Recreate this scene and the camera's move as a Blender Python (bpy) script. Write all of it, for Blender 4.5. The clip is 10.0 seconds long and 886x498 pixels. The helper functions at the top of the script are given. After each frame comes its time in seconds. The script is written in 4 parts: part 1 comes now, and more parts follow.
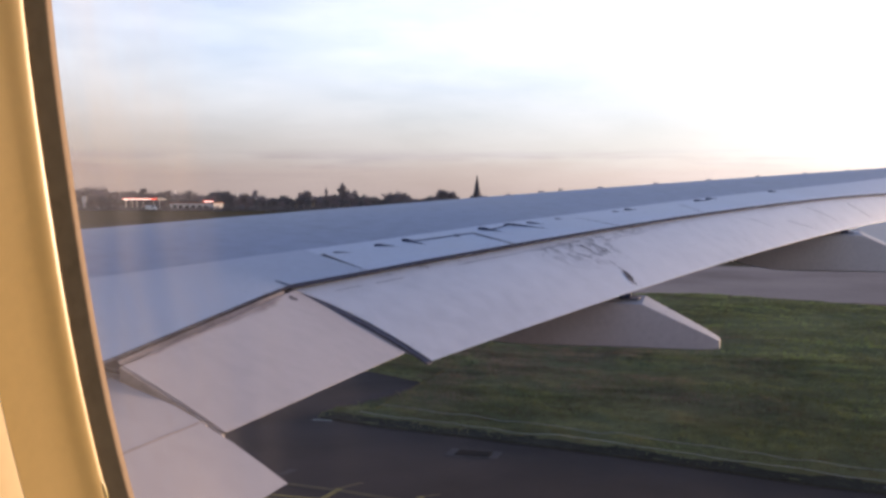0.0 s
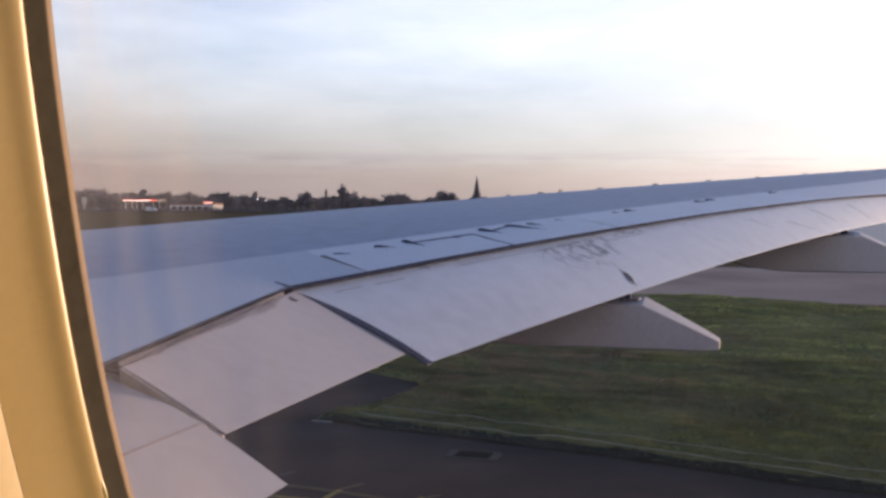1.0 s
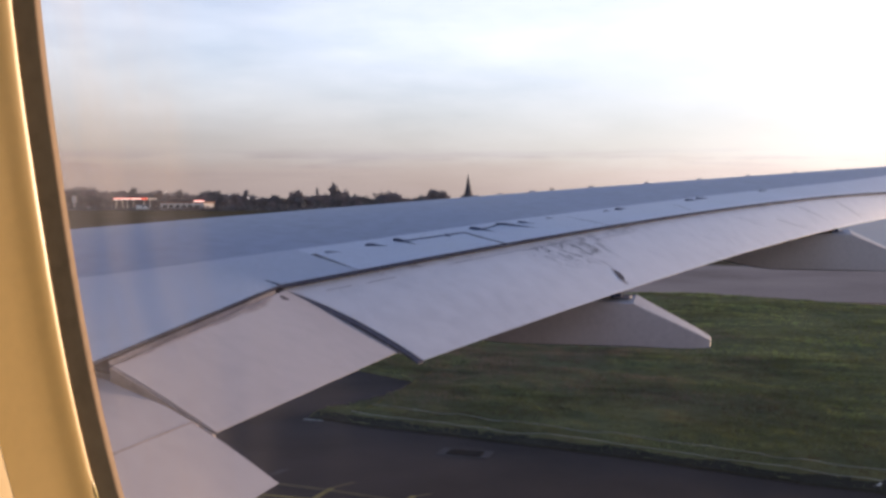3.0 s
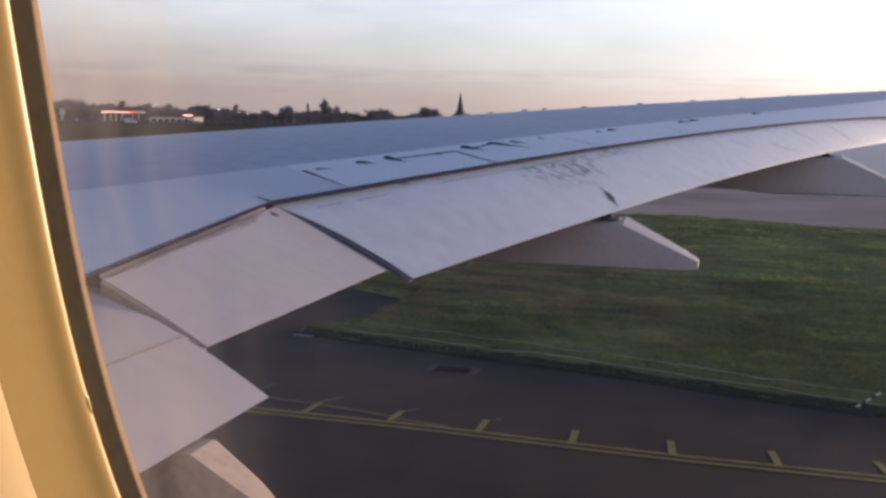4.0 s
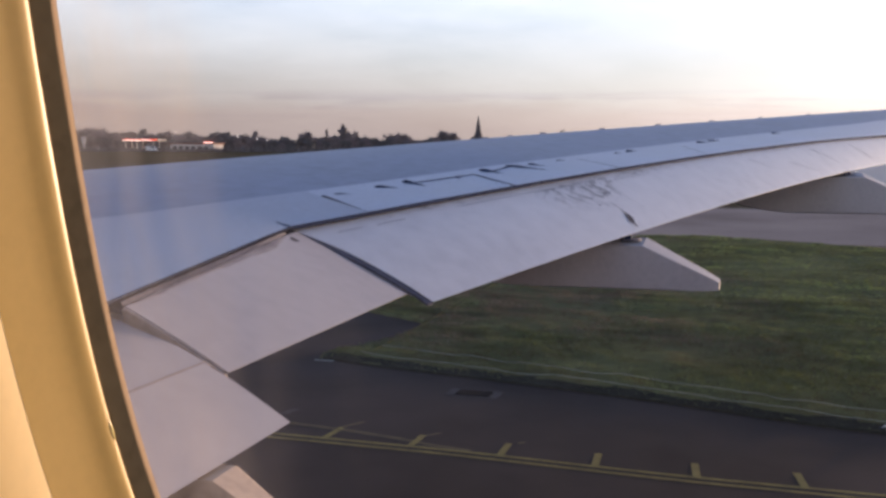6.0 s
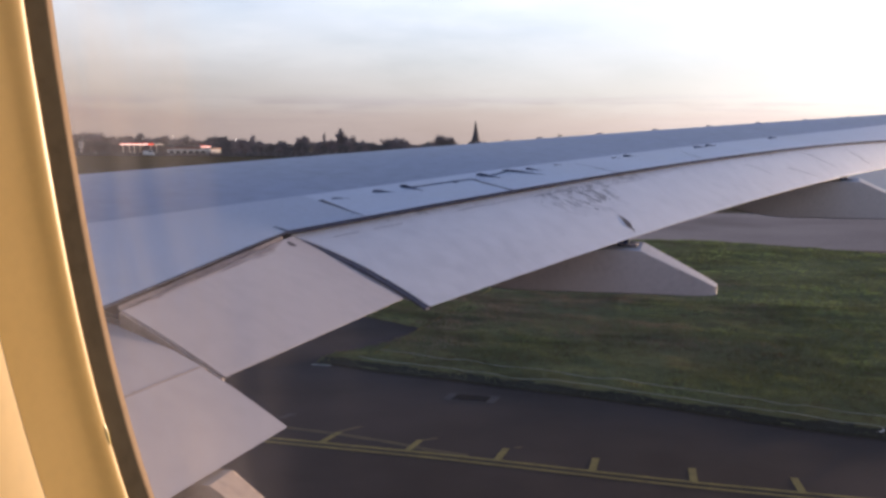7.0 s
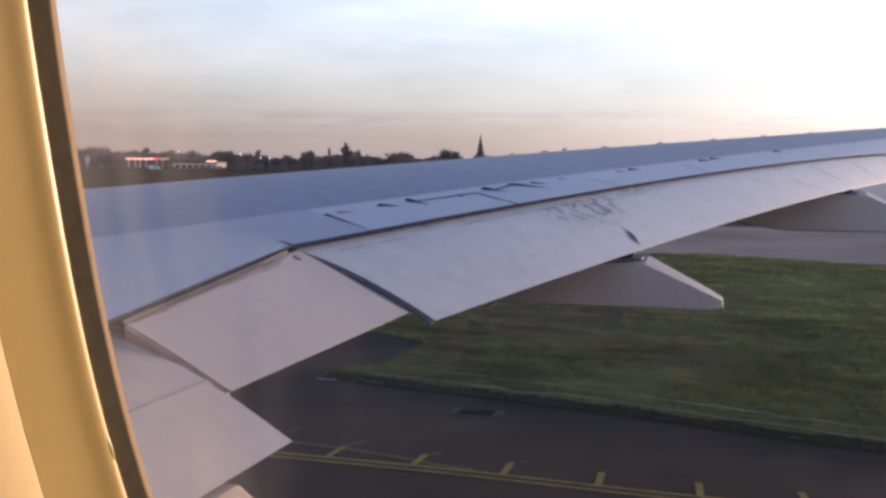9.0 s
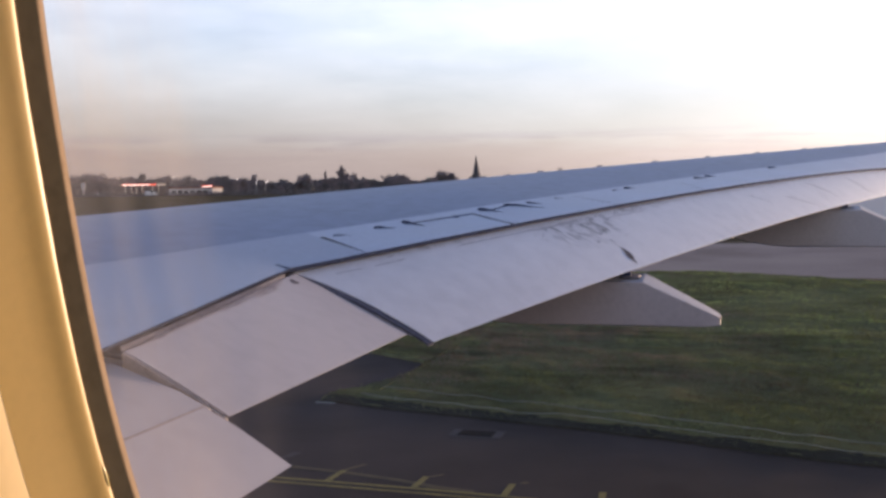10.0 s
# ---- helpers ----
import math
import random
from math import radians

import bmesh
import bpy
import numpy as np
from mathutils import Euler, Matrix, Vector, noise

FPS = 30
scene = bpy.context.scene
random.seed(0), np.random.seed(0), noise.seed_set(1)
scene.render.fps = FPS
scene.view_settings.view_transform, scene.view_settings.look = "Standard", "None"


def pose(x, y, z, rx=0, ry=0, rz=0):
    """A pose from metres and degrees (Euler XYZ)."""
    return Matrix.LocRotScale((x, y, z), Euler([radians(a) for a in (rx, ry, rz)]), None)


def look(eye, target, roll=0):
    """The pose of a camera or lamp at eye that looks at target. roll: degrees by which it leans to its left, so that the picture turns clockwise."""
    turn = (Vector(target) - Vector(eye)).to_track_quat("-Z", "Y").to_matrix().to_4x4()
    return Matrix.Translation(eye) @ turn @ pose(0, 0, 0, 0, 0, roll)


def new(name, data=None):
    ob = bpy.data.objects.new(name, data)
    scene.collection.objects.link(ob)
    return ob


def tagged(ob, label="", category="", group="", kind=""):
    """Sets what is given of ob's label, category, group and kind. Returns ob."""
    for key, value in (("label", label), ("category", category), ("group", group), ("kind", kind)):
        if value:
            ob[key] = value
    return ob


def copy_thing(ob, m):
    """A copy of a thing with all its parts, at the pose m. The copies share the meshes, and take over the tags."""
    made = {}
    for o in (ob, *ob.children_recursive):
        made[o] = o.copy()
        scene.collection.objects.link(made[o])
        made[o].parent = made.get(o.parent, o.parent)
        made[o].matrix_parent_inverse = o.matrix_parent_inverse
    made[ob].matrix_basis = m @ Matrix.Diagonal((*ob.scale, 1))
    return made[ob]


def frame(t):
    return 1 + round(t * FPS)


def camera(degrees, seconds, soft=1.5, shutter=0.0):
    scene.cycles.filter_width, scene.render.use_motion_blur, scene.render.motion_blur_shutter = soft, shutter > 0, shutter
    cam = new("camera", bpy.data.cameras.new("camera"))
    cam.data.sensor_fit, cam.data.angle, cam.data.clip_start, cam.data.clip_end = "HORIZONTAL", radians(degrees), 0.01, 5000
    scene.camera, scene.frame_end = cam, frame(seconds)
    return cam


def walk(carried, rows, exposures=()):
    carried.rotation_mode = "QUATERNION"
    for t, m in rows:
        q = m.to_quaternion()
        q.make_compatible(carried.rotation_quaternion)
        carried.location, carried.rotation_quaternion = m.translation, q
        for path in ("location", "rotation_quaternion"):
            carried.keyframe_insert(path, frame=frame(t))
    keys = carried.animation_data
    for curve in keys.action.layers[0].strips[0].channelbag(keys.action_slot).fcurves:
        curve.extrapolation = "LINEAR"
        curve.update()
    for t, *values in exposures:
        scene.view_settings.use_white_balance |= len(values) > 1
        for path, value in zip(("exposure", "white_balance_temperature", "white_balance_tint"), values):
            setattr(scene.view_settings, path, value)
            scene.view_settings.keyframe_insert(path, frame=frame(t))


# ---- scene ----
# ================= camera =================
EYE = 5.2          # eye height over the taxiway
cam = camera(47.4, 10.0, soft=3.1)
# seconds, sideways shift, turn to the left, tilt, lean
PATH = [
    (0.0, 0.0005, 17.010, -2.836, -0.012),
    (0.5, 0.0005, 17.048, -2.714, 0.028),
    (1.0, 0.0005, 17.002, -2.774, 0.020),
    (1.5, 0.0005, 17.110, -2.808, 0.036),
    (2.0, 0.0002, 17.216, -2.723, 0.105),
    (2.2, 0.0003, 17.146, -2.690, 0.080),
    (3.3, 0.0009, 16.245, -3.143, -0.100),
    (3.5, 0.0010, 16.168, -3.922, -0.190),
    (3.6, 0.0009, 16.214, -4.561, -0.200),
    (3.7, 0.0007, 16.288, -5.325, -0.350),
    (3.8, 0.0005, 16.005, -6.401, -0.500),
    (3.9, 0.0003, 15.668, -7.093, -0.800),
    (4.0, 0.0002, 15.932, -7.472, -0.865),
    (4.1, 0.0000, 16.313, -7.367, -0.700),
    (4.3, -0.0002, 16.653, -7.188, -0.350),
    (4.5, -0.0005, 16.853, -7.147, -0.285),
    (5.0, -0.0009, 16.962, -6.547, -0.048),
    (5.5, -0.0003, 17.112, -6.328, -0.060),
    (5.7, -0.0002, 17.130, -6.245, -0.060),
    (6.8, 0.0002, 16.777, -5.972, -0.137),
    (7.0, 0.0003, 16.912, -5.892, -0.137),
    (7.5, 0.0005, 17.015, -5.549, -0.045),
    (8.0, 0.0002, 16.917, -5.213, -0.184),
    (8.5, 0.0007, 17.071, -5.194, -0.082),
    (9.0, 0.0007, 17.202, -5.109, -0.025),
    (9.5, 0.0009, 17.375, -5.028, 0.088),
    (9.7, 0.0013, 17.206, -5.027, 0.150),
    (9.8, 0.0016, 16.930, -4.961, 0.250),
    (9.9, 0.0018, 16.472, -4.737, 0.450),
    (10.0, 0.0021, 17.032, -3.900, 0.860),
]


def held(shift, turn, tilt, lean):
    return (Matrix.Translation((shift, 0, EYE)) @ Matrix.Rotation(radians(turn), 4, "Z") @ Matrix.Rotation(radians(tilt), 4, "X")
            @ Matrix.Rotation(radians(lean), 4, "Y") @ Matrix.Rotation(radians(90), 4, "X"))


walk(cam, [(t, held(*row)) for t, *row in PATH], exposures=[(0.0, 1.12, 5950, 19), (0.6, 1.12, 5950, 19), (1.0, 0.98, 5950, 19), (3.5, 0.98, 5950, 19), (4.5, 1.03, 5950, 19), (9.0, 1.05, 5950, 19), (10.0, 1.05, 5950, 19)])

# ================= sky and sun =================
SUN_AZ, SUN_EL = 28.0, 3.0     # degrees from straight outboard towards the tail, and above the horizon
SKY_STRENGTH, SUN_STRENGTH = 0.15, 2.5
world = bpy.data.worlds.new("evening_sky")
scene.world = world
world.use_nodes = True
wn, wl = world.node_tree.nodes, world.node_tree.links
wn.clear()


def wnode(kind, **values):
    n = wn.new(kind)
    for key, v in values.items():
        n.inputs[key].default_value = v
    return n


sky = wn.new("ShaderNodeTexSky")
sky.sky_type, sky.sun_disc = "NISHITA", False
sky.sun_elevation, sky.sun_rotation = radians(SUN_EL), radians(SUN_AZ)
sky.altitude, sky.air_density, sky.dust_density, sky.ozone_density = 50, 1.0, 1.2, 4.0
coord = wn.new("ShaderNodeTexCoord")
split = wn.new("ShaderNodeSeparateXYZ")
wl.new(coord.outputs["Generated"], split.inputs[0])
# low streaks of cloud
stretch = wn.new("ShaderNodeMapping")
stretch.inputs["Scale"].default_value = (3.2, 3.2, 46.0)
wl.new(coord.outputs["Generated"], stretch.inputs[0])
streaks = wnode("ShaderNodeTexNoise", Scale=2.2, Detail=5.0, Roughness=0.55)
wl.new(stretch.outputs[0], streaks.inputs["Vector"])
ramp = wn.new("ShaderNodeValToRGB")
ramp.color_ramp.elements[0].position, ramp.color_ramp.elements[1].position = 0.47, 0.6
wl.new(streaks.outputs[0], ramp.inputs[0])
band = wn.new("ShaderNodeValToRGB")
for p in (0.026, 0.038, 0.05):
    band.color_ramp.elements.new(p)
for e, v in zip(band.color_ramp.elements, (0.0, 0.25, 0.9, 0.0, 0.0)):
    e.color = (v, v, v, 1)
wl.new(split.outputs[2], band.inputs[0])
low = wn.new("ShaderNodeMath")
low.operation = "MULTIPLY"
wl.new(ramp.outputs[0], low.inputs[0])
wl.new(band.outputs[0], low.inputs[1])
amount = wn.new("ShaderNodeMath")
amount.operation = "MULTIPLY"
amount.inputs[1].default_value = 0.7
wl.new(low.outputs[0], amount.inputs[0])
cloud = wn.new("ShaderNodeMixRGB")
cloud.blend_type = "MULTIPLY"
cloud.inputs[2].default_value = (0.76, 0.72, 0.8, 1)
wl.new(amount.outputs[0], cloud.inputs[0])
# a bank of mauve haze on the horizon, its top ragged
bank_map, bank_noise, bank_add, bank_top, banked = (wn.new("ShaderNode" + k) for k in ("Mapping", "TexNoise", "Math", "MapRange", "MixRGB"))
bank_map.inputs["Scale"].default_value = (1.0, 1.0, 6.0)
bank_noise.inputs["Scale"].default_value, bank_noise.inputs["Detail"].default_value = 9.0, 4.0
wl.new(coord.outputs["Generated"], bank_map.inputs[0])
wl.new(bank_map.outputs[0], bank_noise.inputs["Vector"])
bank_add.operation, bank_add.inputs[1].default_value = "MULTIPLY_ADD", 0.028
wl.new(bank_noise.outputs[0], bank_add.inputs[0])
wl.new(split.outputs[2], bank_add.inputs[2])
bank_top.interpolation_type = "SMOOTHSTEP"
for key, v in (("From Min", 0.038), ("From Max", 0.06), ("To Min", 0.6), ("To Max", 0.0)):
    bank_top.inputs[key].default_value = v
wl.new(bank_add.outputs[0], bank_top.inputs[0])
banked.blend_type = "MULTIPLY"
banked.inputs[2].default_value = (0.91, 0.81, 0.78, 1)
wl.new(bank_top.outputs[0], banked.inputs[0])
# thin high veil
veil_map = wn.new("ShaderNodeMapping")
veil_map.inputs["Scale"].default_value = (1.2, 1.2, 5.0)
veil_map.inputs["Rotation"].default_value = (0.0, 0.25, 0.0)
wl.new(coord.outputs["Generated"], veil_map.inputs[0])
veil = wnode("ShaderNodeTexNoise", Scale=2.0, Detail=6.0, Roughness=0.6)
wl.new(veil_map.outputs[0], veil.inputs["Vector"])
veil_ramp = wn.new("ShaderNodeValToRGB")
veil_ramp.color_ramp.elements[0].position, veil_ramp.color_ramp.elements[1].position = 0.35, 0.75
veil_ramp.color_ramp.elements[0].color = (0.28, 0.28, 0.28, 1)
veil_ramp.color_ramp.elements[1].color = (0.53, 0.53, 0.53, 1)
wl.new(veil.outputs[0], veil_ramp.inputs[0])
veiled = wn.new("ShaderNodeMixRGB")
veiled.inputs[2].default_value = (6.35, 6.1, 5.5, 1)
# the veil thins out overhead, where the sky is a clear deep blue
veil_high, veil_part = wn.new("ShaderNodeMapRange"), wn.new("ShaderNodeMath")
veil_high.interpolation_type = "SMOOTHSTEP"
for key, v in (("From Min", 0.16), ("From Max", 0.5), ("To Min", 1.0), ("To Max", 0.14)):
    veil_high.inputs[key].default_value = v
wl.new(split.outputs[2], veil_high.inputs[0])
veil_part.operation = "MULTIPLY"
wl.new(veil_ramp.outputs[0], veil_part.inputs[0])
wl.new(veil_high.outputs[0], veil_part.inputs[1])
wl.new(veil_part.outputs[0], veiled.inputs[0])
wl.new(sky.outputs[0], veiled.inputs[1])
haze_ramp = wn.new("ShaderNodeMapRange")
haze_ramp.interpolation_type = "SMOOTHSTEP"
for key, v in (("From Min", 0.0), ("From Max", 0.16), ("To Min", 0.42), ("To Max", 0.0)):
    haze_ramp.inputs[key].default_value = v
wl.new(split.outputs[2], haze_ramp.inputs[0])
hazed = wn.new("ShaderNodeMixRGB")
hazed.inputs[2].default_value = (1.3, 1.09, 0.92, 1)
haze_side = wn.new("ShaderNodeMapRange")      # thicker away from the sun
for key, v in (("From Min", -0.65), ("From Max", 0.1), ("To Min", 2.3), ("To Max", 0.9)):
    haze_side.inputs[key].default_value = v
wl.new(split.outputs[0], haze_side.inputs[0])
haze_mul = wn.new("ShaderNodeMath")
haze_mul.operation = "MULTIPLY"
wl.new(haze_ramp.outputs[0], haze_mul.inputs[0])
wl.new(haze_side.outputs[0], haze_mul.inputs[1])
wl.new(haze_mul.outputs[0], hazed.inputs[0])
wl.new(veiled.outputs[0], hazed.inputs[1])
back = wnode("ShaderNodeBackground", Strength=SKY_STRENGTH)
# whitish glow of thin cloud round the low sun
sunward, lowness, glow_mul, glowing = wn.new("ShaderNodeMapRange"), wn.new("ShaderNodeMapRange"), wn.new("ShaderNodeMath"), wn.new("ShaderNodeMixRGB")
for n, row in ((sunward, (-0.3, 0.4, 0.0, 0.78)), (lowness, (0.0, 0.5, 1.0, 0.0))):
    for key, v in zip(("From Min", "From Max", "To Min", "To Max"), row):
        n.inputs[key].default_value = v
wl.new(split.outputs[0], sunward.inputs[0])
wl.new(split.outputs[2], lowness.inputs[0])
glow_mul.operation = "MULTIPLY"
wl.new(sunward.outputs[0], glow_mul.inputs[0])
wl.new(lowness.outputs[0], glow_mul.inputs[1])
glowing.inputs[2].default_value = (4.6, 4.5, 4.05, 1)
wl.new(glow_mul.outputs[0], glowing.inputs[0])
wl.new(hazed.outputs[0], glowing.inputs[1])
wl.new(glowing.outputs[0], banked.inputs[1])
wl.new(banked.outputs[0], cloud.inputs[1])
wl.new(cloud.outputs[0], back.inputs[0])
wl.new(back.outputs[0], wn.new("ShaderNodeOutputWorld").inputs[0])

sun = new("sun", bpy.data.lights.new("sun", "SUN"))
sun.data.energy, sun.data.angle, sun.data.color = SUN_STRENGTH, radians(4.0), (1.0, 0.67, 0.38)
sun.matrix_world = look((math.sin(radians(SUN_AZ)) * 50, math.cos(radians(SUN_AZ)) * 50, EYE + math.tan(radians(SUN_EL)) * 50), (0, 0, EYE))


# ================= materials =================
def surface(name, color, rough=0.5, metal=0.0, vary=0.12, broad=1.5, fine=40.0, bump=0.15, depth=0.002, tint=None, spec=0.5, coat=0.0):
    """A painted or natural surface: two scales of colour change, uneven gloss, fine relief. tint: the colour of stains."""
    m = bpy.data.materials.new(name)
    m.use_nodes = True
    ns, ls = m.node_tree.nodes, m.node_tree.links
    b = ns["Principled BSDF"]
    place = ns.new("ShaderNodeTexCoord")
    n1, n2 = ns.new("ShaderNodeTexNoise"), ns.new("ShaderNodeTexNoise")
    for n, s in ((n1, broad), (n2, fine)):
        n.inputs["Scale"].default_value, n.inputs["Detail"].default_value = s, 6.0
        ls.new(place.outputs["Object"], n.inputs["Vector"])
    both = ns.new("ShaderNodeMath")
    both.operation = "ADD"
    ls.new(n1.outputs[0], both.inputs[0])
    ls.new(n2.outputs[0], both.inputs[1])
    r = ns.new("ShaderNodeValToRGB")
    r.color_ramp.elements[0].position, r.color_ramp.elements[1].position = 0.3, 0.7
    half = ns.new("ShaderNodeMath")
    half.operation, half.inputs[1].default_value = "MULTIPLY", 0.5
    ls.new(both.outputs[0], half.inputs[0])
    dark = tint or tuple(c * (1 - 2 * vary) for c in color)
    r.color_ramp.elements[0].color = (*dark, 1)
    r.color_ramp.elements[1].color = (*(min(1, c * (1 + vary)) for c in color), 1)
    mid = r.color_ramp.elements.new(0.52)
    mid.color = (*color, 1)
    ls.new(half.outputs[0], r.inputs[0])
    ls.new(r.outputs[0], b.inputs["Base Color"])
    g = ns.new("ShaderNodeMapRange")
    g.inputs["To Min"].default_value, g.inputs["To Max"].default_value = max(0.02, rough - 0.1), min(1, rough + 0.1)
    ls.new(n1.outputs[0], g.inputs[0])
    ls.new(g.outputs[0], b.inputs["Roughness"])
    b.inputs["Metallic"].default_value = metal
    b.inputs["Coat Weight"].default_value = coat
    b.inputs["Specular IOR Level"].default_value = spec
    h = ns.new("ShaderNodeBump")
    h.inputs["Strength"].default_value, h.inputs["Distance"].default_value = bump, depth
    ls.new(n2.outputs[0], h.inputs["Height"])
    ls.new(h.outputs[0], b.inputs["Normal"])
    return m


def glow(name, color, strength):
    m = bpy.data.materials.new(name)
    m.use_nodes = True
    b = m.node_tree.nodes["Principled BSDF"]
    b.inputs["Base Color"].default_value = (*color, 1)
    b.inputs["Emission Color"].default_value, b.inputs["Emission Strength"].default_value = (*color, 1), strength
    return m


M_SKIN = surface("grey_wing_paint", (0.3, 0.345, 0.455), 0.5, 0.0, 0.12, 0.4, 6, 0.0, 0.001, spec=0.32)
M_SPOILER = surface("pale_grey_panel_paint", (0.58, 0.62, 0.71), 0.45, 0.0, 0.07, 1.2, 25, 0.05, 0.001, spec=0.4)
M_INNER = surface("mid_grey_panel_paint", (0.46, 0.5, 0.59), 0.45, 0.0, 0.08, 0.8, 22, 0.03, 0.001, spec=0.35)
M_FLAP = surface("white_flap_paint", (0.78, 0.75, 0.75), 0.4, 0.0, 0.07, 0.5, 5, 0.015, 0.001, spec=0.5)
# inboard flaps: the white paint darkened to stand for their weaker light
M_INFLAP = surface("white_flap_paint_dimmed", (0.39, 0.37, 0.385), 0.42, 0.0, 0.06, 0.6, 9, 0.015, 0.001, spec=0.45)
M_FAIR = surface("grey_fairing_paint", (0.55, 0.5, 0.48), 0.5, 0.0, 0.08, 1.5, 22, 0.05, 0.001)
# a browner tone for the inboard fairing
M_BROWNFAIR = surface("brown_fairing_paint", (0.5, 0.4, 0.32), 0.6, 0.0, 0.15, 3.0, 25, 0.05, 0.001, spec=0.3)
# black of the seals, also used to paint shade in slots and gaps
M_SEAL_SHADE = surface("black_seal_and_gap_shade", (0.028, 0.042, 0.085), 0.9, 0.0, 0.2, 5, 60, spec=0.1)
M_GRIME = surface("dark_oil_grime", (0.09, 0.085, 0.1), 0.7, 0.0, 0.25, 5, 60, spec=0.2)
M_JOINT = surface("grimy_joint_and_gap_shade", (0.13, 0.125, 0.155), 0.7, 0.0, 0.3, 2.5, 40, spec=0.2)
M_SMUDGE = surface("thin_oil_film", (0.26, 0.24, 0.26), 0.6, 0.0, 0.25, 6, 60, spec=0.3)
M_DULL = surface("brownish_dull_paint", (0.33, 0.29, 0.27), 0.6, 0.0, 0.2, 4, 40, spec=0.3)
M_METAL = surface("bare_metal_fitting", (0.35, 0.35, 0.36), 0.4, 0.8, 0.15, 6, 60)
M_ASPHALT = surface("dark_asphalt", (0.083, 0.067, 0.062), 0.9, 0.0, 0.28, 0.35, 70, 0.15, 0.002, spec=0.06)
M_FARPAVE = surface("weathered_concrete", (0.42, 0.345, 0.295), 0.9, 0.0, 0.2, 0.12, 12, 0.08, 0.002, spec=0.0)
M_APRON = surface("damp_grey_apron", (0.2, 0.22, 0.26), 0.5, 0.0, 0.15, 0.05, 3.0, 0.05, 0.002, spec=0.4)
M_YELLOW = surface("worn_yellow_paint", (0.31, 0.25, 0.095), 0.85, 0.0, 0.2, 4, 45, 0.3, 0.002, tint=(0.13, 0.105, 0.06), spec=0.1)
M_OLDYELLOW = surface("faded_yellow_paint", (0.16, 0.13, 0.08), 0.8, 0.0, 0.25, 4, 45, 0.4, 0.002, tint=(0.095, 0.08, 0.068), spec=0.06)
M_WHITE = surface("white_marker_paint", (0.75, 0.75, 0.72), 0.6, 0.0, 0.1, 6, 60)
M_BLACK = surface("black_marker_paint", (0.03, 0.03, 0.03), 0.6, 0.0, 0.1, 6, 60)
M_CONCRETE = surface("pit_concrete", (0.11, 0.097, 0.094), 0.85, 0.0, 0.2, 3, 40, 0.5, 0.004, spec=0.06)
M_IRON = surface("iron_grating", (0.028, 0.025, 0.025), 0.8, 0.0, 0.2, 8, 60, spec=0.05)
M_TURF = surface("damp_turf", (0.18, 0.18, 0.09), 0.95, 0.0, 0.3, 0.18, 3.0, 0.12, 0.02, tint=(0.1, 0.075, 0.04), spec=0.0)
M_FIELD = surface("winter_field", (0.105, 0.085, 0.055), 0.95, 0.0, 0.25, 0.02, 0.6, 0.1, 0.02, tint=(0.06, 0.068, 0.026), spec=0.0)
M_VERGE = surface("dark_verge_ground", (0.055, 0.054, 0.042), 0.95, 0.0, 0.25, 2.0, 20, 0.4, 0.01, spec=0.05)
M_CORD = surface("pale_cord", (0.45, 0.46, 0.4), 0.8, 0.0, 0.15, 3, 50)
M_TRIM = surface("cream_cabin_plastic", (0.85, 0.63, 0.27), 0.45, 0.0, 0.03, 12, 260, 0.12, 0.0004)
# reveal: the cream plastic tinted amber, standing for light at a glancing angle
M_REVEAL = surface("cream_plastic_glancing_light", (0.72, 0.5, 0.15), 0.4, 0.0, 0.03, 12, 260, 0.12, 0.0004)
M_NUB = surface("glint_yellow_plastic", (0.85, 0.72, 0.3), 0.25, 0.0, 0.05, 30, 300, 0.05, 0.0002, spec=0.6)
M_GASKET = surface("brown_window_gasket", (0.115, 0.1, 0.07), 0.9, 0.0, 0.15, 20, 200, 0.1, 0.0004, spec=0.05)
M_EDGE = surface("pale_window_edge", (0.38, 0.285, 0.19), 0.85, 0.0, 0.1, 20, 200, 0.1, 0.0004, spec=0.1)
M_CABIN = surface("cabin_lining", (0.55, 0.5, 0.42), 0.7, 0.0, 0.04, 3, 60, 0.1, 0.0005)
M_BARK = surface("grey_bark", (0.14, 0.115, 0.1), 0.9, 0.0, 0.2, 2, 12)
# distance haze is mixed into the tree colours: paler, tinted mauve
M_TWIGS = surface("hazed_bare_twigs", (0.27, 0.235, 0.25), 0.95, 0.0, 0.3, 0.3, 2.0, 0.2)
M_LEAF = surface("hazed_evergreen", (0.17, 0.165, 0.18), 0.9, 0.0, 0.3, 0.3, 2.0, 0.2)
M_STONE = surface("church_stone", (0.12, 0.1, 0.095), 0.9, 0.0, 0.15, 0.3, 2.0)
M_SLATE = surface("spire_slate", (0.06, 0.055, 0.065), 0.7, 0.0, 0.15, 0.3, 2.0)
M_WALL = surface("white_render", (0.6, 0.56, 0.53), 0.8, 0.0, 0.08, 0.5, 5)
M_ROOF = surface("red_brown_roof", (0.22, 0.06, 0.04), 0.7, 0.0, 0.15, 0.5, 5)
M_CAR = surface("white_car_paint", (0.7, 0.7, 0.7), 0.3, 0.0, 0.04, 1, 20, 0.02, 0.001, coat=0.5)
M_DARKCAR = surface("dark_car_paint", (0.08, 0.085, 0.1), 0.3, 0.0, 0.05, 1, 20, 0.02, 0.001, coat=0.5)
M_WINDOW = surface("dark_glass", (0.03, 0.035, 0.04), 0.1, 0.0, 0.05, 1, 20, 0.0)
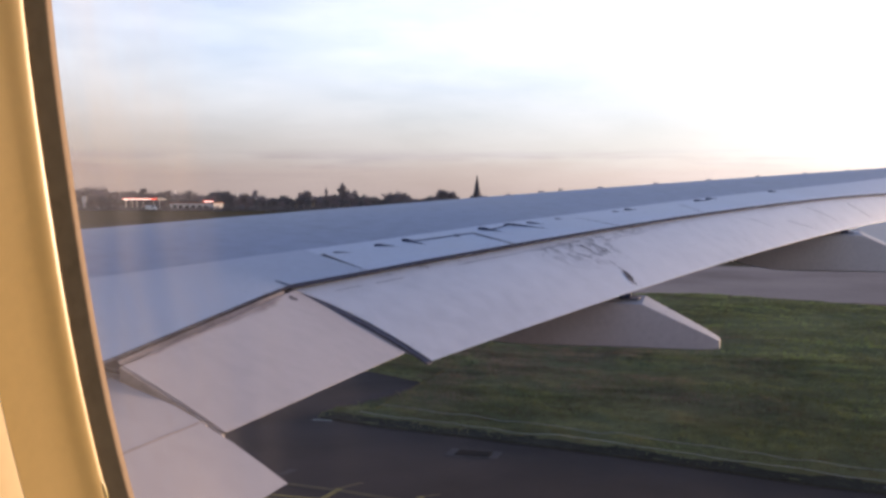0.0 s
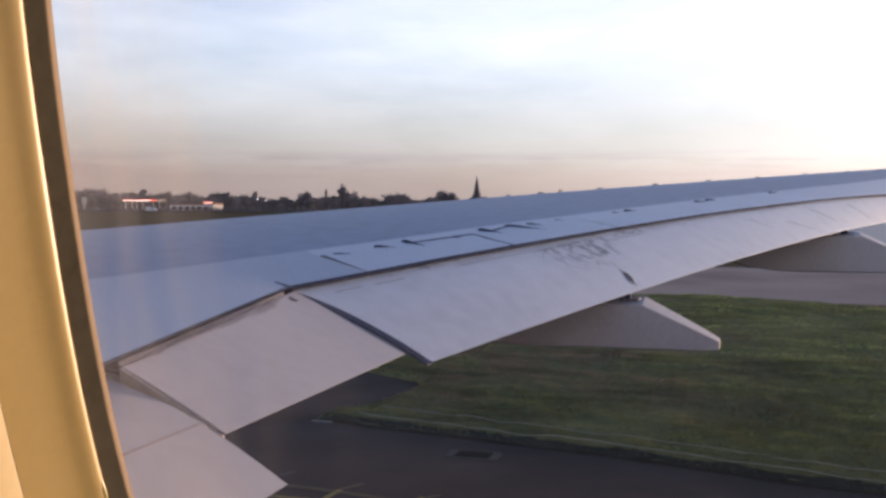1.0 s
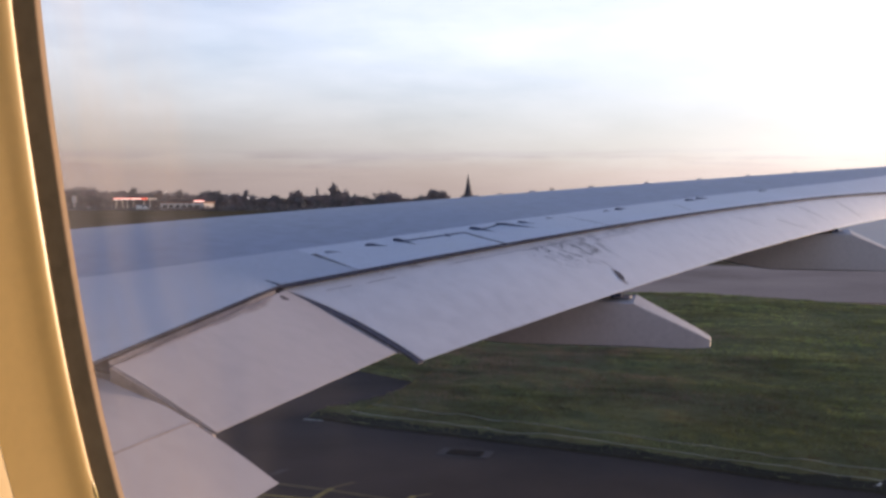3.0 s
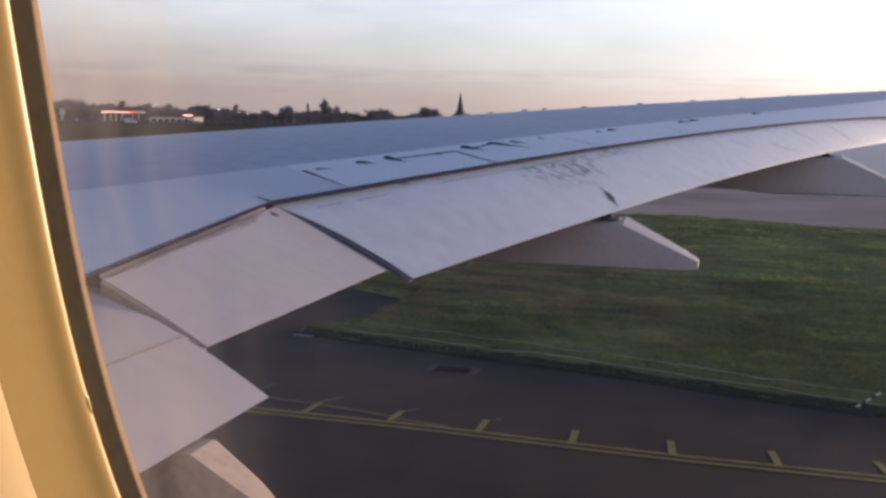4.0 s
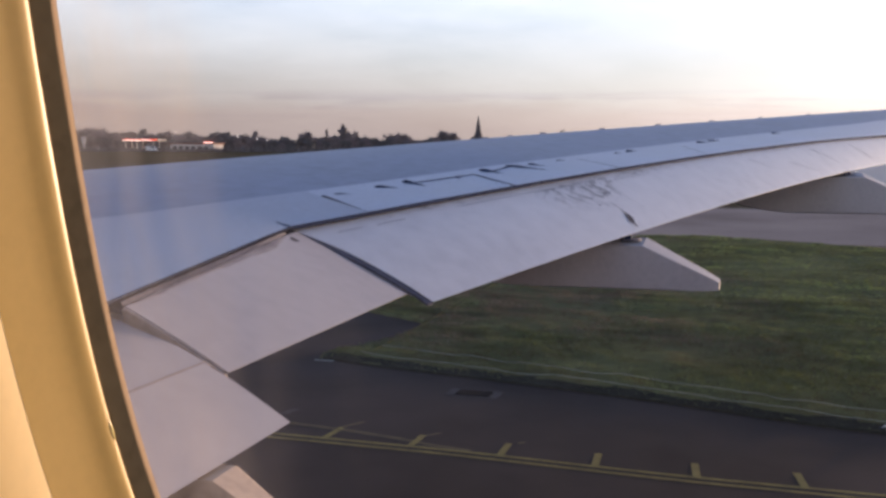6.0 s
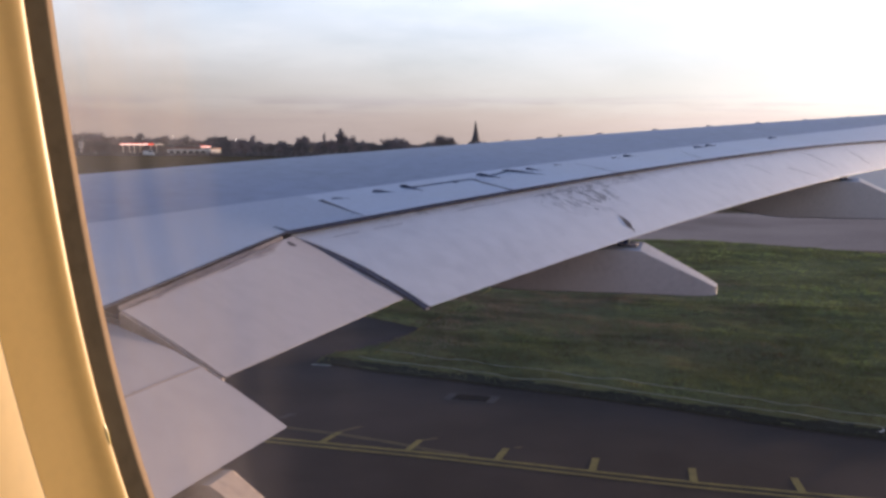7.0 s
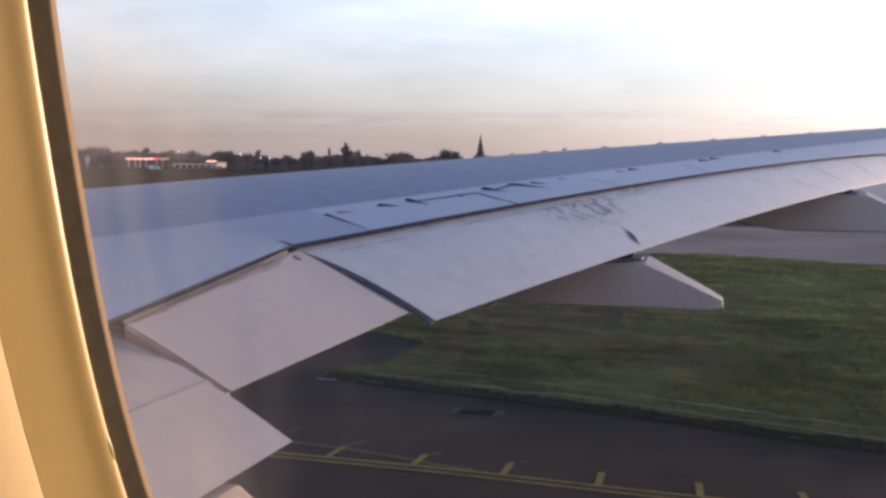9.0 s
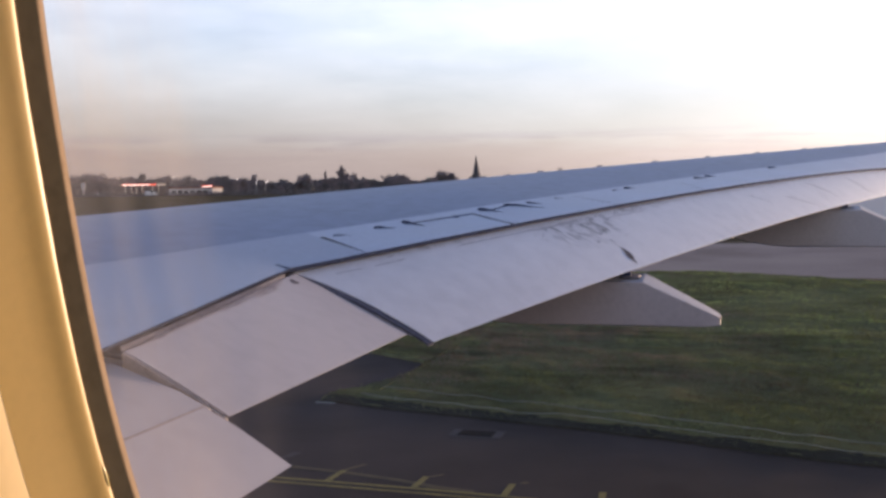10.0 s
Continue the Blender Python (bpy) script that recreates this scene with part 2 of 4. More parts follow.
M_TYRE = surface("tyre_rubber", (0.02, 0.02, 0.02), 0.8, 0.0, 0.1, 5, 50)
M_CANOPY = glow("lit_canopy_fascia", (1.0, 0.7, 0.55), 1.5)
M_REDLIT = glow("red_lit_fascia", (0.9, 0.12, 0.06), 0.8)
M_LAMP = glow("lamp_glow", (1.0, 0.9, 0.75), 2.0)

# worn window acrylic: clear, with smears that scatter a little light
M_PANE = bpy.data.materials.new("smeared_acrylic")
M_PANE.use_nodes = True
pn, pl = M_PANE.node_tree.nodes, M_PANE.node_tree.links
pn.clear()
p_out, p_mix, p_clear, p_dirt, p_film, p_both = (pn.new("ShaderNode" + k) for k in ("OutputMaterial", "MixShader", "BsdfTransparent", "BsdfTransparent", "BsdfTranslucent", "AddShader"))
p_dirt.inputs[0].default_value = (0.86, 0.8, 0.73, 1)
p_film.inputs[0].default_value = (0.11, 0.105, 0.105, 1)
p_co, p_map, p_noise, p_range = (pn.new("ShaderNode" + k) for k in ("TexCoord", "Mapping", "TexNoise", "MapRange"))
p_map.inputs["Scale"].default_value = (70.0, 70.0, 2.5)
p_noise.inputs["Scale"].default_value, p_noise.inputs["Detail"].default_value = 1.0, 3.0
p_range.inputs["From Min"].default_value, p_range.inputs["From Max"].default_value = 0.35, 0.75
p_range.inputs["To Min"].default_value, p_range.inputs["To Max"].default_value = 0.25, 1.0
p_sep, p_side, p_mul = pn.new("ShaderNodeSeparateXYZ"), pn.new("ShaderNodeValToRGB"), pn.new("ShaderNodeMath")
# the forward third of the pane is rubbed dull, in upright bands
p_scale = pn.new("ShaderNodeMapRange")
p_scale.inputs["From Min"].default_value, p_scale.inputs["From Max"].default_value = -0.19, -0.08
for p, v in ((0.16, 0.8), (0.33, 0.7), (0.42, 0.2), (0.62, 0.1), (0.8, 0.05)):
    p_side.color_ramp.elements.new(p).color = (v, v, v, 1)
p_side.color_ramp.elements[0].color, p_side.color_ramp.elements[-1].color = (1, 1, 1, 1), (0.03, 0.03, 0.03, 1)
p_mul.operation = "MULTIPLY"
pl.new(p_co.outputs["Object"], p_sep.inputs[0])
pl.new(p_sep.outputs[0], p_scale.inputs[0])
pl.new(p_scale.outputs[0], p_side.inputs[0])
pl.new(p_side.outputs[0], p_mul.inputs[0])
pl.new(p_range.outputs[0], p_mul.inputs[1])
pl.new(p_co.outputs["Object"], p_map.inputs[0])
pl.new(p_map.outputs[0], p_noise.inputs["Vector"])
pl.new(p_noise.outputs[0], p_range.inputs[0])
pl.new(p_mul.outputs[0], p_mix.inputs[0])
pl.new(p_clear.outputs[0], p_mix.inputs[1])
pl.new(p_dirt.outputs[0], p_both.inputs[0])
pl.new(p_film.outputs[0], p_both.inputs[1])
pl.new(p_both.outputs[0], p_mix.inputs[2])
pl.new(p_mix.outputs[0], p_out.inputs[0])


# ================= mesh helpers =================
def mesh_of(name, verts, faces, material, smooth=False):
    me = bpy.data.meshes.new(name)
    me.from_pydata([tuple(v) for v in verts], [], faces)
    me.materials.append(material)
    if smooth:
        me.polygons.foreach_set("use_smooth", [True] * len(me.polygons))
    me.update()
    return me


def part(name, bm, material, parent=None, label="", smooth=False):
    """Links a bmesh, or a ready mesh, as one mesh object under a thing or part."""
    if isinstance(bm, bmesh.types.BMesh):
        me = bpy.data.meshes.new(name)
        bm.to_mesh(me)
        bm.free()
        me.materials.append(material)
        if smooth:
            me.polygons.foreach_set("use_smooth", [True] * len(me.polygons))
    else:
        me = bm
    ob = new(name, me)
    ob.parent = parent
    return tagged(ob, label) if label else ob


def thing(name, at, label, category, group="", kind=""):
    ob = new(name)
    ob.location = at
    ob.empty_display_size = 0.1
    bpy.context.view_layer.update()
    return tagged(ob, label, category, group, kind)


def box(size, at=(0, 0, 0), bevel=0.0, bm=None):
    bm = bm or bmesh.new()
    made = bmesh.ops.create_cube(bm, size=1.0, matrix=Matrix.Translation(at) @ Matrix.Diagonal((*size, 1)))
    if bevel:
        edges = list({e for v in made["verts"] for e in v.link_edges})
        bmesh.ops.bevel(bm, geom=edges, offset=bevel, segments=2, affect="EDGES", profile=0.6)
    return bm


def rod(a, b, r1, r2, n=8, bm=None):
    bm = bm or bmesh.new()
    a, b = Vector(a), Vector(b)
    turn = (b - a).to_track_quat("Z", "Y").to_matrix().to_4x4()
    bmesh.ops.create_cone(bm, cap_ends=True, segments=n, radius1=r1, radius2=r2, depth=(b - a).length,
                          matrix=Matrix.Translation((a + b) / 2) @ turn)
    return bm


def loft(name, rows, material, closed_v=False, caps=True, smooth=True, crease=38):
    """A skin over rows of points; closed_v joins each row's ends. caps close the first and last row."""
    n, verts, faces = len(rows[0]), [], []
    for row in rows:
        verts += row
    last = n if closed_v else n - 1
    for i in range(len(rows) - 1):
        for j in range(last):
            k = (j + 1) % n
            faces.append((i * n + j, (i + 1) * n + j, (i + 1) * n + k, i * n + k))
    if caps and closed_v:
        faces += [tuple(range(n)), tuple(reversed(range((len(rows) - 1) * n, len(rows) * n)))]
    me = mesh_of(name, verts, faces, material, smooth)
    bm = bmesh.new()
    bm.from_mesh(me)
    bmesh.ops.recalc_face_normals(bm, faces=bm.faces)
    for e in bm.edges:
        if len(e.link_faces) == 2 and e.calc_face_angle(0) > radians(crease):
            e.smooth = False
    bm.to_mesh(me)
    bm.free()
    return me


# ================= ground =================
ground = tagged(new("ground", mesh_of("ground", [(-4500, -4500, -0.08), (4500, -4500, -0.08), (4500, 4500, -0.08), (-4500, 4500, -0.08)],
                                      [(0, 1, 2, 3)], M_FIELD)), "flat yellow-green winter grass field reaching the horizon", "ground", kind="structure")


def slab(name, outline, z, thick, material):
    bm = bmesh.new()
    f = bm.faces.new([bm.verts.new((x, y, z)) for x, y in outline])
    if f.normal.z < 0:
        f.normal_flip()
    got = bmesh.ops.extrude_face_region(bm, geom=[f])
    for v in got["geom"]:
        if isinstance(v, bmesh.types.BMVert):
            v.co.z -= thick
    bmesh.ops.recalc_face_normals(bm, faces=bm.faces)
    me = bpy.data.meshes.new(name)
    bm.to_mesh(me)
    bm.free()
    me.materials.append(material)
    return me


tagged(new("taxiway", slab("taxiway", [(-400, -80), (400, -80), (400, 54), (-400, 54)], 0.0, 0.07, M_ASPHALT)),
       "dark grey-brown asphalt taxiway, slightly worn", "taxiway", kind="structure")
tagged(new("far_taxiway", slab("far_taxiway", [(-400, 54), (400, 54), (400, 81), (-400, 81)], 0.003, 0.07, M_FARPAVE)),
       "paler weathered concrete taxiway behind the grass", "taxiway", kind="structure")

tagged(new("far_verge", slab("far_verge", [(-400, 81), (400, 81), (400, 82.6), (-400, 82.6)], 0.03, 0.1, M_VERGE)),
       "dark worn soil verge behind the far taxiway", "verge", kind="structure")
tagged(new("far_apron", slab("far_apron", [(8, 92), (900, 92), (900, 420), (20, 420)], 0.003, 0.07, M_APRON)),
       "distant grey apron beyond the far taxiway", "apron", kind="structure")
# turf island between the two taxiways: near edge, then round the far side
NEAR = [(-9.8, 21.9), (-9.1, 21.66), (-8.3, 21.4), (-6.8, 21.15), (-5.4, 20.88), (-3.5, 20.52), (-1.2, 19.95), (0.9, 19.32), (2.4, 19.0), (6, 18.75), (14, 18.5), (60, 18.4)]
FAR = [(60, 43), (20, 47.5), (6.3, 52), (2.1, 54.2), (-2.5, 56.2), (-5.7, 55.4), (-8.8, 51), (-12.5, 47), (-13, 33), (-12, 28.9), (-8.9, 27.1), (-8.6, 26.0), (-8.8, 24.5), (-9.75, 22.7)]


def near_y(x):
    return float(np.interp(x, [p[0] for p in NEAR], [p[1] for p in NEAR]))


def turf_z(x, y):
    lift = min(1.0, max(0.0, (y - near_y(x)) / 0.5))
    return 0.05 + 0.05 * lift + 0.05 * lift * noise.noise((x * 0.35, y * 0.35, 0)) + 0.05 * lift * noise.noise((x * 1.4, y * 1.4, 3))


def inside(x, y, poly):
    hit = False
    for (x1, y1), (x2, y2) in zip(poly, poly[1:] + poly[:1]):
        if (y1 > y) != (y2 > y) and x < (x2 - x1) * (y - y1) / (y2 - y1) + x1:
            hit = not hit
    return hit


far_x, far_y = [p[0] for p in reversed(FAR[:6])], [p[1] for p in reversed(FAR[:6])]
cols = np.concatenate([np.linspace(-13, -8.7, 20), np.linspace(-8.68, 8, 88), np.linspace(8.6, 60, 40)])
rows_ = []
for x in cols:
    y0 = near_y(x) if x > -8.69 else 26.9 - 0.6 * (x + 8.7)
    y1 = float(np.interp(x, [-13, -8.8] + far_x, [46.0, 50.0] + far_y))
    ys = y0 + (y1 - y0) * np.linspace(0, 1, 90) ** 1.4
    rows_.append([(x + 0.05 * noise.noise((x * 3, 0, 9)), y + (0.1 * noise.noise((x * 2.1, 5, 1)) if i == 0 else 0), turf_z(x, y) if i else 0.0) for i, y in enumerate(ys)])
tagged(new("grass_island", loft("grass_island", rows_, M_TURF, caps=False)), "rough damp green and brown grass island beside the taxiway", "grass", kind="structure")

tip_rows = []
for x in np.linspace(-9.8, -8.67, 14):
    y0, y1 = near_y(x), 22.4 + (x + 9.8) * 1.85
    tip_rows.append([(x, y, turf_z(x, y) if i else 0.0) for i, y in enumerate(np.linspace(y0, y1, 16))])
tagged(new("grass_tip", loft("grass_tip", tip_rows, M_TURF, caps=False)), "narrow tongue of rough grass at the island's corner", "grass", kind="structure")

edge_rows = []
for x in np.linspace(-9.75, 30, 160):
    y = near_y(x) + 0.06 * noise.noise((x * 2.1, 5, 1))
    w = 0.62 + 0.15 * noise.noise((x * 1.7, 2, 8))
    edge_rows.append([(x, y - 0.03, 0.002), (x, y, 0.045), (x, y + 0.2, turf_z(x, y + 0.2) + 0.012), (x, y + w, turf_z(x, y + w) - 0.004)])
tagged(new("grass_edge", loft("grass_edge", edge_rows, M_VERGE, caps=False)), "dark strip where the grass meets the asphalt", "verge", kind="structure")

# ---- the grass blades ----
rng = np.random.default_rng(7)
ISLAND = NEAR + FAR


def blades(count, x0, x1, y0, y1, height, width, power=1.0):
    xs = rng.uniform(x0, x1, count)
    u = rng.uniform(0, 1, count) ** power
    vs, fs = [], []
    for x, k in zip(xs, u):
        near = near_y(x)
        y = near + 0.04 + (y1 - near) * k
        if y - near < 0.7 and rng.uniform() > 0.1 + 1.1 * (y - near):
            continue
        if not inside(x, y, ISLAND):
            continue
        z = turf_z(x, y) - 0.01
        patch = noise.noise((x * 0.25, y * 0.25, 7)) + 0.5 * noise.noise((x * 0.9, y * 0.9, 2))
        h = height * rng.uniform(0.5, 1.2) * (1 + 0.8 * patch)
        a = rng.uniform(0, 6.283)
        dx, dy = width * math.cos(a), width * math.sin(a)
        lx, ly = rng.normal(0, 0.8 * h, 2)
        i = len(vs)
        vs += [(x - dx, y - dy, z), (x + dx, y + dy, z), (x + lx, y + ly, z + h)]
        fs.append((i, i + 1, i + 2))
    return vs, fs


M_BLADE = bpy.data.materials.new("grass_blades")
M_BLADE.use_nodes = True
bn, bl = M_BLADE.node_tree.nodes, M_BLADE.node_tree.links
b_geo, b_co, b_noise, b_add, b_ramp = (bn.new("ShaderNode" + k) for k in ("NewGeometry", "TexCoord", "TexNoise", "Math", "ValToRGB"))
b_noise.inputs["Scale"].default_value, b_noise.inputs["Detail"].default_value = 0.22, 6.0
bl.new(b_co.outputs["Object"], b_noise.inputs["Vector"])
b_mul = bn.new("ShaderNodeMath")
b_mul.operation, b_mul.inputs[1].default_value = "MULTIPLY", 0.14
bl.new(b_geo.outputs["Random Per Island"], b_mul.inputs[0])
bl.new(b_noise.outputs[0], b_add.inputs[0])
bl.new(b_mul.outputs[0], b_add.inputs[1])
for p, c in ((0.46, (0.31, 0.24, 0.17)), (0.51, (0.25, 0.22, 0.13)), (0.57, (0.24, 0.26, 0.12)), (0.72, (0.35, 0.42, 0.145))):
    e = b_ramp.color_ramp.elements.new(p)
    e.color = (*c, 1)
b_ramp.color_ramp.elements[0].color = (0.29, 0.22, 0.155, 1)
b_ramp.color_ramp.elements[-1].color = (0.42, 0.5, 0.16, 1)
# a worn brown stretch in the island's forward half
b_off, b_far, b_worn, b_sum = bn.new("ShaderNodeMapping"), bn.new("ShaderNodeVectorMath"), bn.new("ShaderNodeMapRange"), bn.new("ShaderNodeMath")
b_off.vector_type = "POINT"
b_off.inputs["Location"].default_value, b_off.inputs["Scale"].default_value = (0.78, -5.2, 0.0), (0.13, 0.17, 0.0)
b_far.operation, b_sum.operation = "LENGTH", "ADD"
bl.new(b_co.outputs["Object"], b_off.inputs[0])
bl.new(b_off.outputs[0], b_far.inputs[0])
for key, v in (("From Min", 0.15), ("From Max", 1.6), ("To Min", -0.14), ("To Max", 0.12)):
    b_worn.inputs[key].default_value = v
bl.new(b_far.outputs["Value"], b_worn.inputs[0])
bl.new(b_add.outputs[0], b_sum.inputs[0])
bl.new(b_worn.outputs[0], b_sum.inputs[1])
bl.new(b_sum.outputs[0], b_ramp.inputs[0])
# darker and paler tufts
b_tuft, b_str, b_shade, b_tint = bn.new("ShaderNodeTexNoise"), bn.new("ShaderNodeMapping"), bn.new("ShaderNodeMapRange"), bn.new("ShaderNodeMixRGB")
b_str.inputs["Scale"].default_value = (0.3, 1.0, 0.5)
b_tuft.inputs["Scale"].default_value, b_tuft.inputs["Detail"].default_value, b_tuft.inputs["Roughness"].default_value = 1.0, 3.0, 0.5
bl.new(b_co.outputs["Object"], b_str.inputs[0])
bl.new(b_str.outputs[0], b_tuft.inputs["Vector"])
for key, v in (("From Min", 0.36), ("From Max", 0.64), ("To Min", 0.62), ("To Max", 1.5)):
    b_shade.inputs[key].default_value = v
bl.new(b_tuft.outputs[0], b_shade.inputs[0])
b_tint.blend_type = "MULTIPLY"
b_tint.inputs[0].default_value = 1.0
bl.new(b_ramp.outputs[0], b_tint.inputs[1])
bl.new(b_shade.outputs[0], b_tint.inputs[2])
# a darker, duller tone is painted into the blades towards the taxiway
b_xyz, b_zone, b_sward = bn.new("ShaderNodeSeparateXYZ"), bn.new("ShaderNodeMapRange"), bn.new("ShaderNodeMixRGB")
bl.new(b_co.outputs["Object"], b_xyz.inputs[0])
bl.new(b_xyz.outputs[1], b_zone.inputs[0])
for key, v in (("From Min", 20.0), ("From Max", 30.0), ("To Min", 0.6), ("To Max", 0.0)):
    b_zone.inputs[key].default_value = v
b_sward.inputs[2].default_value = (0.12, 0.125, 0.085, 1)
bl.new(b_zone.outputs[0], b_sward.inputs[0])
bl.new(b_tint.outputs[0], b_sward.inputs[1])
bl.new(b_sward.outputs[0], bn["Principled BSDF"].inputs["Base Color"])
bn["Principled BSDF"].inputs["Roughness"].default_value, bn["Principled BSDF"].inputs["Specular IOR Level"].default_value = 0.9, 0.1
b_up, b_mixn, b_norm = bn.new("ShaderNodeCombineXYZ"), bn.new("ShaderNodeVectorMath"), bn.new("ShaderNodeVectorMath")
b_up.inputs[2].default_value = 4.0
b_mixn.operation, b_norm.operation = "ADD", "NORMALIZE"
bl.new(b_up.outputs[0], b_mixn.inputs[0])
bl.new(b_geo.outputs["Normal"], b_mixn.inputs[1])
bl.new(b_mixn.outputs[0], b_norm.inputs[0])
bl.new(b_norm.outputs[0], bn["Principled BSDF"].inputs["Normal"])
# blades let some of the low sun through
b_thin, b_part = bn.new("ShaderNodeBsdfTranslucent"), bn.new("ShaderNodeMixShader")
b_part.inputs[0].default_value = 0.16
bl.new(b_sward.outputs[0], b_thin.inputs[0])
bl.new(bn["Principled BSDF"].outputs[0], b_part.inputs[1])
bl.new(b_thin.outputs[0], b_part.inputs[2])
bl.new(b_part.outputs[0], bn["Material Output"].inputs[0])
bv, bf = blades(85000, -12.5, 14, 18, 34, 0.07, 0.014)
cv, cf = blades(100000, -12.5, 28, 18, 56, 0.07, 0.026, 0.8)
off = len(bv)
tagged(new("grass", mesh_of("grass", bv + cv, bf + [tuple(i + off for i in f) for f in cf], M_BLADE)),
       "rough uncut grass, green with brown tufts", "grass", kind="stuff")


# ---- painted lines ----
def stripe(name, x0, x1, y0, y1, z, material, label, skew=0.0, group=""):
    me = mesh_of(name, [(x0, y0, z), (x1, y0, z), (x1 + skew, y1, z), (x0 + skew, y1, z)], [(0, 1, 2, 3)], material)
    return tagged(new(name, me), label, "road marking", group, "structure")


def sway(x):
    """The double line bends a little towards the aircraft further aft."""
    k = min(1.0, max(0.0, (x + 5.6) / 5.4))
    return -0.2 * k * k * (3 - 2 * k)


def ribbon(name, path, width, z, material, label, group=""):
    """A painted line along (x, y) points, its edges a little ragged."""
    vs = [(x, y + side * (0.5 * width + 0.008 * noise.noise((x * 3.0, side, y))), z) for x, y in path for side in (-1, 1)]
    fs = [(2 * i, 2 * i + 2, 2 * i + 3, 2 * i + 1) for i in range(len(path) - 1)]
    return tagged(new(name, mesh_of(name, vs, fs, material)), label, "road marking", group, "structure")


LINE_X = [-120.0, -40.0, -16.0] + [-14 + 0.25 * i for i in range(90)] + [40.0, 120.0]
for y in (15.65, 15.87):
    ribbon("edge_line", [(x, y + sway(x)) for x in LINE_X], 0.1, 0.006, M_YELLOW, "worn yellow painted line, one of a pair, on the taxiway", "double edge line")
for k in range(-8, 8):
    x = -0.69 + 1.59 * k
    stripe("edge_bar", x - 0.062, x + 0.062, 15.9 + sway(x), 16.57 + sway(x), 0.007, M_YELLOW, "short worn yellow bar across from the double line", skew=0.05 - 0.03 * (k + 4), group="edge bars")
ribbon("old_line", [(-16.0, 17.1), (-11.0, 16.85), (-7.94, 16.56), (-6.9, 16.45), (-5.8, 16.24), (-5.1, 16.04), (-4.4, 15.93)], 0.15, 0.005, M_OLDYELLOW, "faded older yellow line running into the double line")
for x, y, dx, dy in ((-7.01, 16.6, 0.25, 0.45), (-5.42, 16.52, 0.22, 0.24), (-3.72, 16.57, 0.06, 0.12)):
    stripe("old_bar", x - 0.055, x + 0.055, y, y + dy, 0.006, M_OLDYELLOW, "faded older yellow bar beyond the newer one", skew=dx)
stripe("old_dash", -8.52, -8.34, 17.1, 17.5, 0.006, M_CONCRETE, "small worn pale dash on the asphalt", skew=0.1)
stripe("corner_dash", -9.85, -9.35, 21.62, 21.7, 0.006, M_CORD, "small pale dash at the grass corner")

# ---- drain pit ----
pit = thing("drain_pit", (-5.36, 19.68, 0), "dark rectangular iron grating in a pale concrete surround", "drain", kind="")
part("surround", box((1.1, 0.6, 0.02), (0, 0, 0.0), 0.01), M_CONCRETE, pit, "worn concrete surround")
part("grating_frame", box((0.72, 0.42, 0.02), (0, 0, 0.01)), M_IRON, pit)
for k in range(9):
    part("bar", box((0.03, 0.38, 0.014), (-0.32 + 0.08 * k, 0, 0.022)), M_IRON, pit)


# ---- cords along the grass edge ----
def cord(name, shift, x0, x1, r, label):
    cu = bpy.data.curves.new(name, "CURVE")
    cu.dimensions, cu.bevel_depth, cu.bevel_resolution = "3D", r, 1
    sp = cu.splines.new("POLY")
    xs = np.arange(x0, x1, 0.25)
    sp.points.add(len(xs) - 1)
    for p, x in zip(sp.points, xs):
        y = near_y(x) + shift * (1.0 - 0.035 * (x + 3.0) if x < 6 else 0.68) + 0.03 * noise.noise((x * 0.5, shift, 0))
        p.co = (x, y, turf_z(x, y) + 0.085 + 0.02 * noise.noise((x * 2, shift, 4)), 1)
    cu.materials.append(M_CORD)
    return tagged(new(name, cu), label, "cord")


cord("edge_cord", 0.42, -8.8, 14, 0.0065, "thin pale cord lying along the grass edge")
cord("edge_cord", 1.2, -8.6, 14, 0.006, "second thin pale cord lying further into the grass")

# ---- marker post ----
post = thing("marker_post", (2.36, 19.22, 0.07), "leaning striped white and black marker stake in the grass", "marker")
for k in range(5):
    a, b = Vector((0, 0, 0)).lerp(Vector((0.42, 0.06, 0.3)), k / 5), Vector((0, 0, 0)).lerp(Vector((0.42, 0.06, 0.3)), (k + 1) / 5)
    part("band", rod(a, b, 0.022, 0.022, 10), M_WHITE if k % 2 == 0 else M_BLACK, post, "white band" if k % 2 == 0 else "black band")
part("foot", box((0.1, 0.1, 0.04), (0, 0, 0), 0.008), M_BLACK, post)


# ================= aircraft wing =================
# x runs aft, y outboard, from the camera's foot point
def line_gap(y):
    """Rear edge of the fixed top skin and spoilers."""
    if y >= 6.4:
        s = min(y - 6.4, 15.0)
        return 0.38 * y - 5.532, 4.59 + 0.0773 * s - 0.00195 * s * s + 0.019 * max(0.0, y - 21.4)
    return -3.1 + 0.124 * (6.4 - y), 4.59 - 0.051 * (6.4 - y)


def chord_line(y):
    """The straight line that spoiler chords are told from."""
    if y > 10.94:
        return 0.38 * y - 6.089, 4.964 + 0.0521 * (y - 10.94)
    return 0.45 * y - 6.855, 4.64 + 0.0625 * (y - 5.76)


def spoiler_at(y, k):
    """A point on the spoilers' plane: k 0 at the chord line, 1 at the rear edge."""
    (xa, za), (xb, zb) = chord_line(y), line_gap(y)
    return xa + (xb - xa) * k, za + (zb - za) * k


def line_hinge(y):
    """Where the pale trailing panels meet the top skin."""
    return spoiler_at(y, -float(np.interp(y, (4.5, 7.4, 8.7, 10.4, 12.7, 14.3, 16.0, 18.1, 20.8, 23.0), (0.0, 0.17, 0.25, 0.43, 0.51, 0.53, 0.46, 0.31, 0.16, 0.12))))


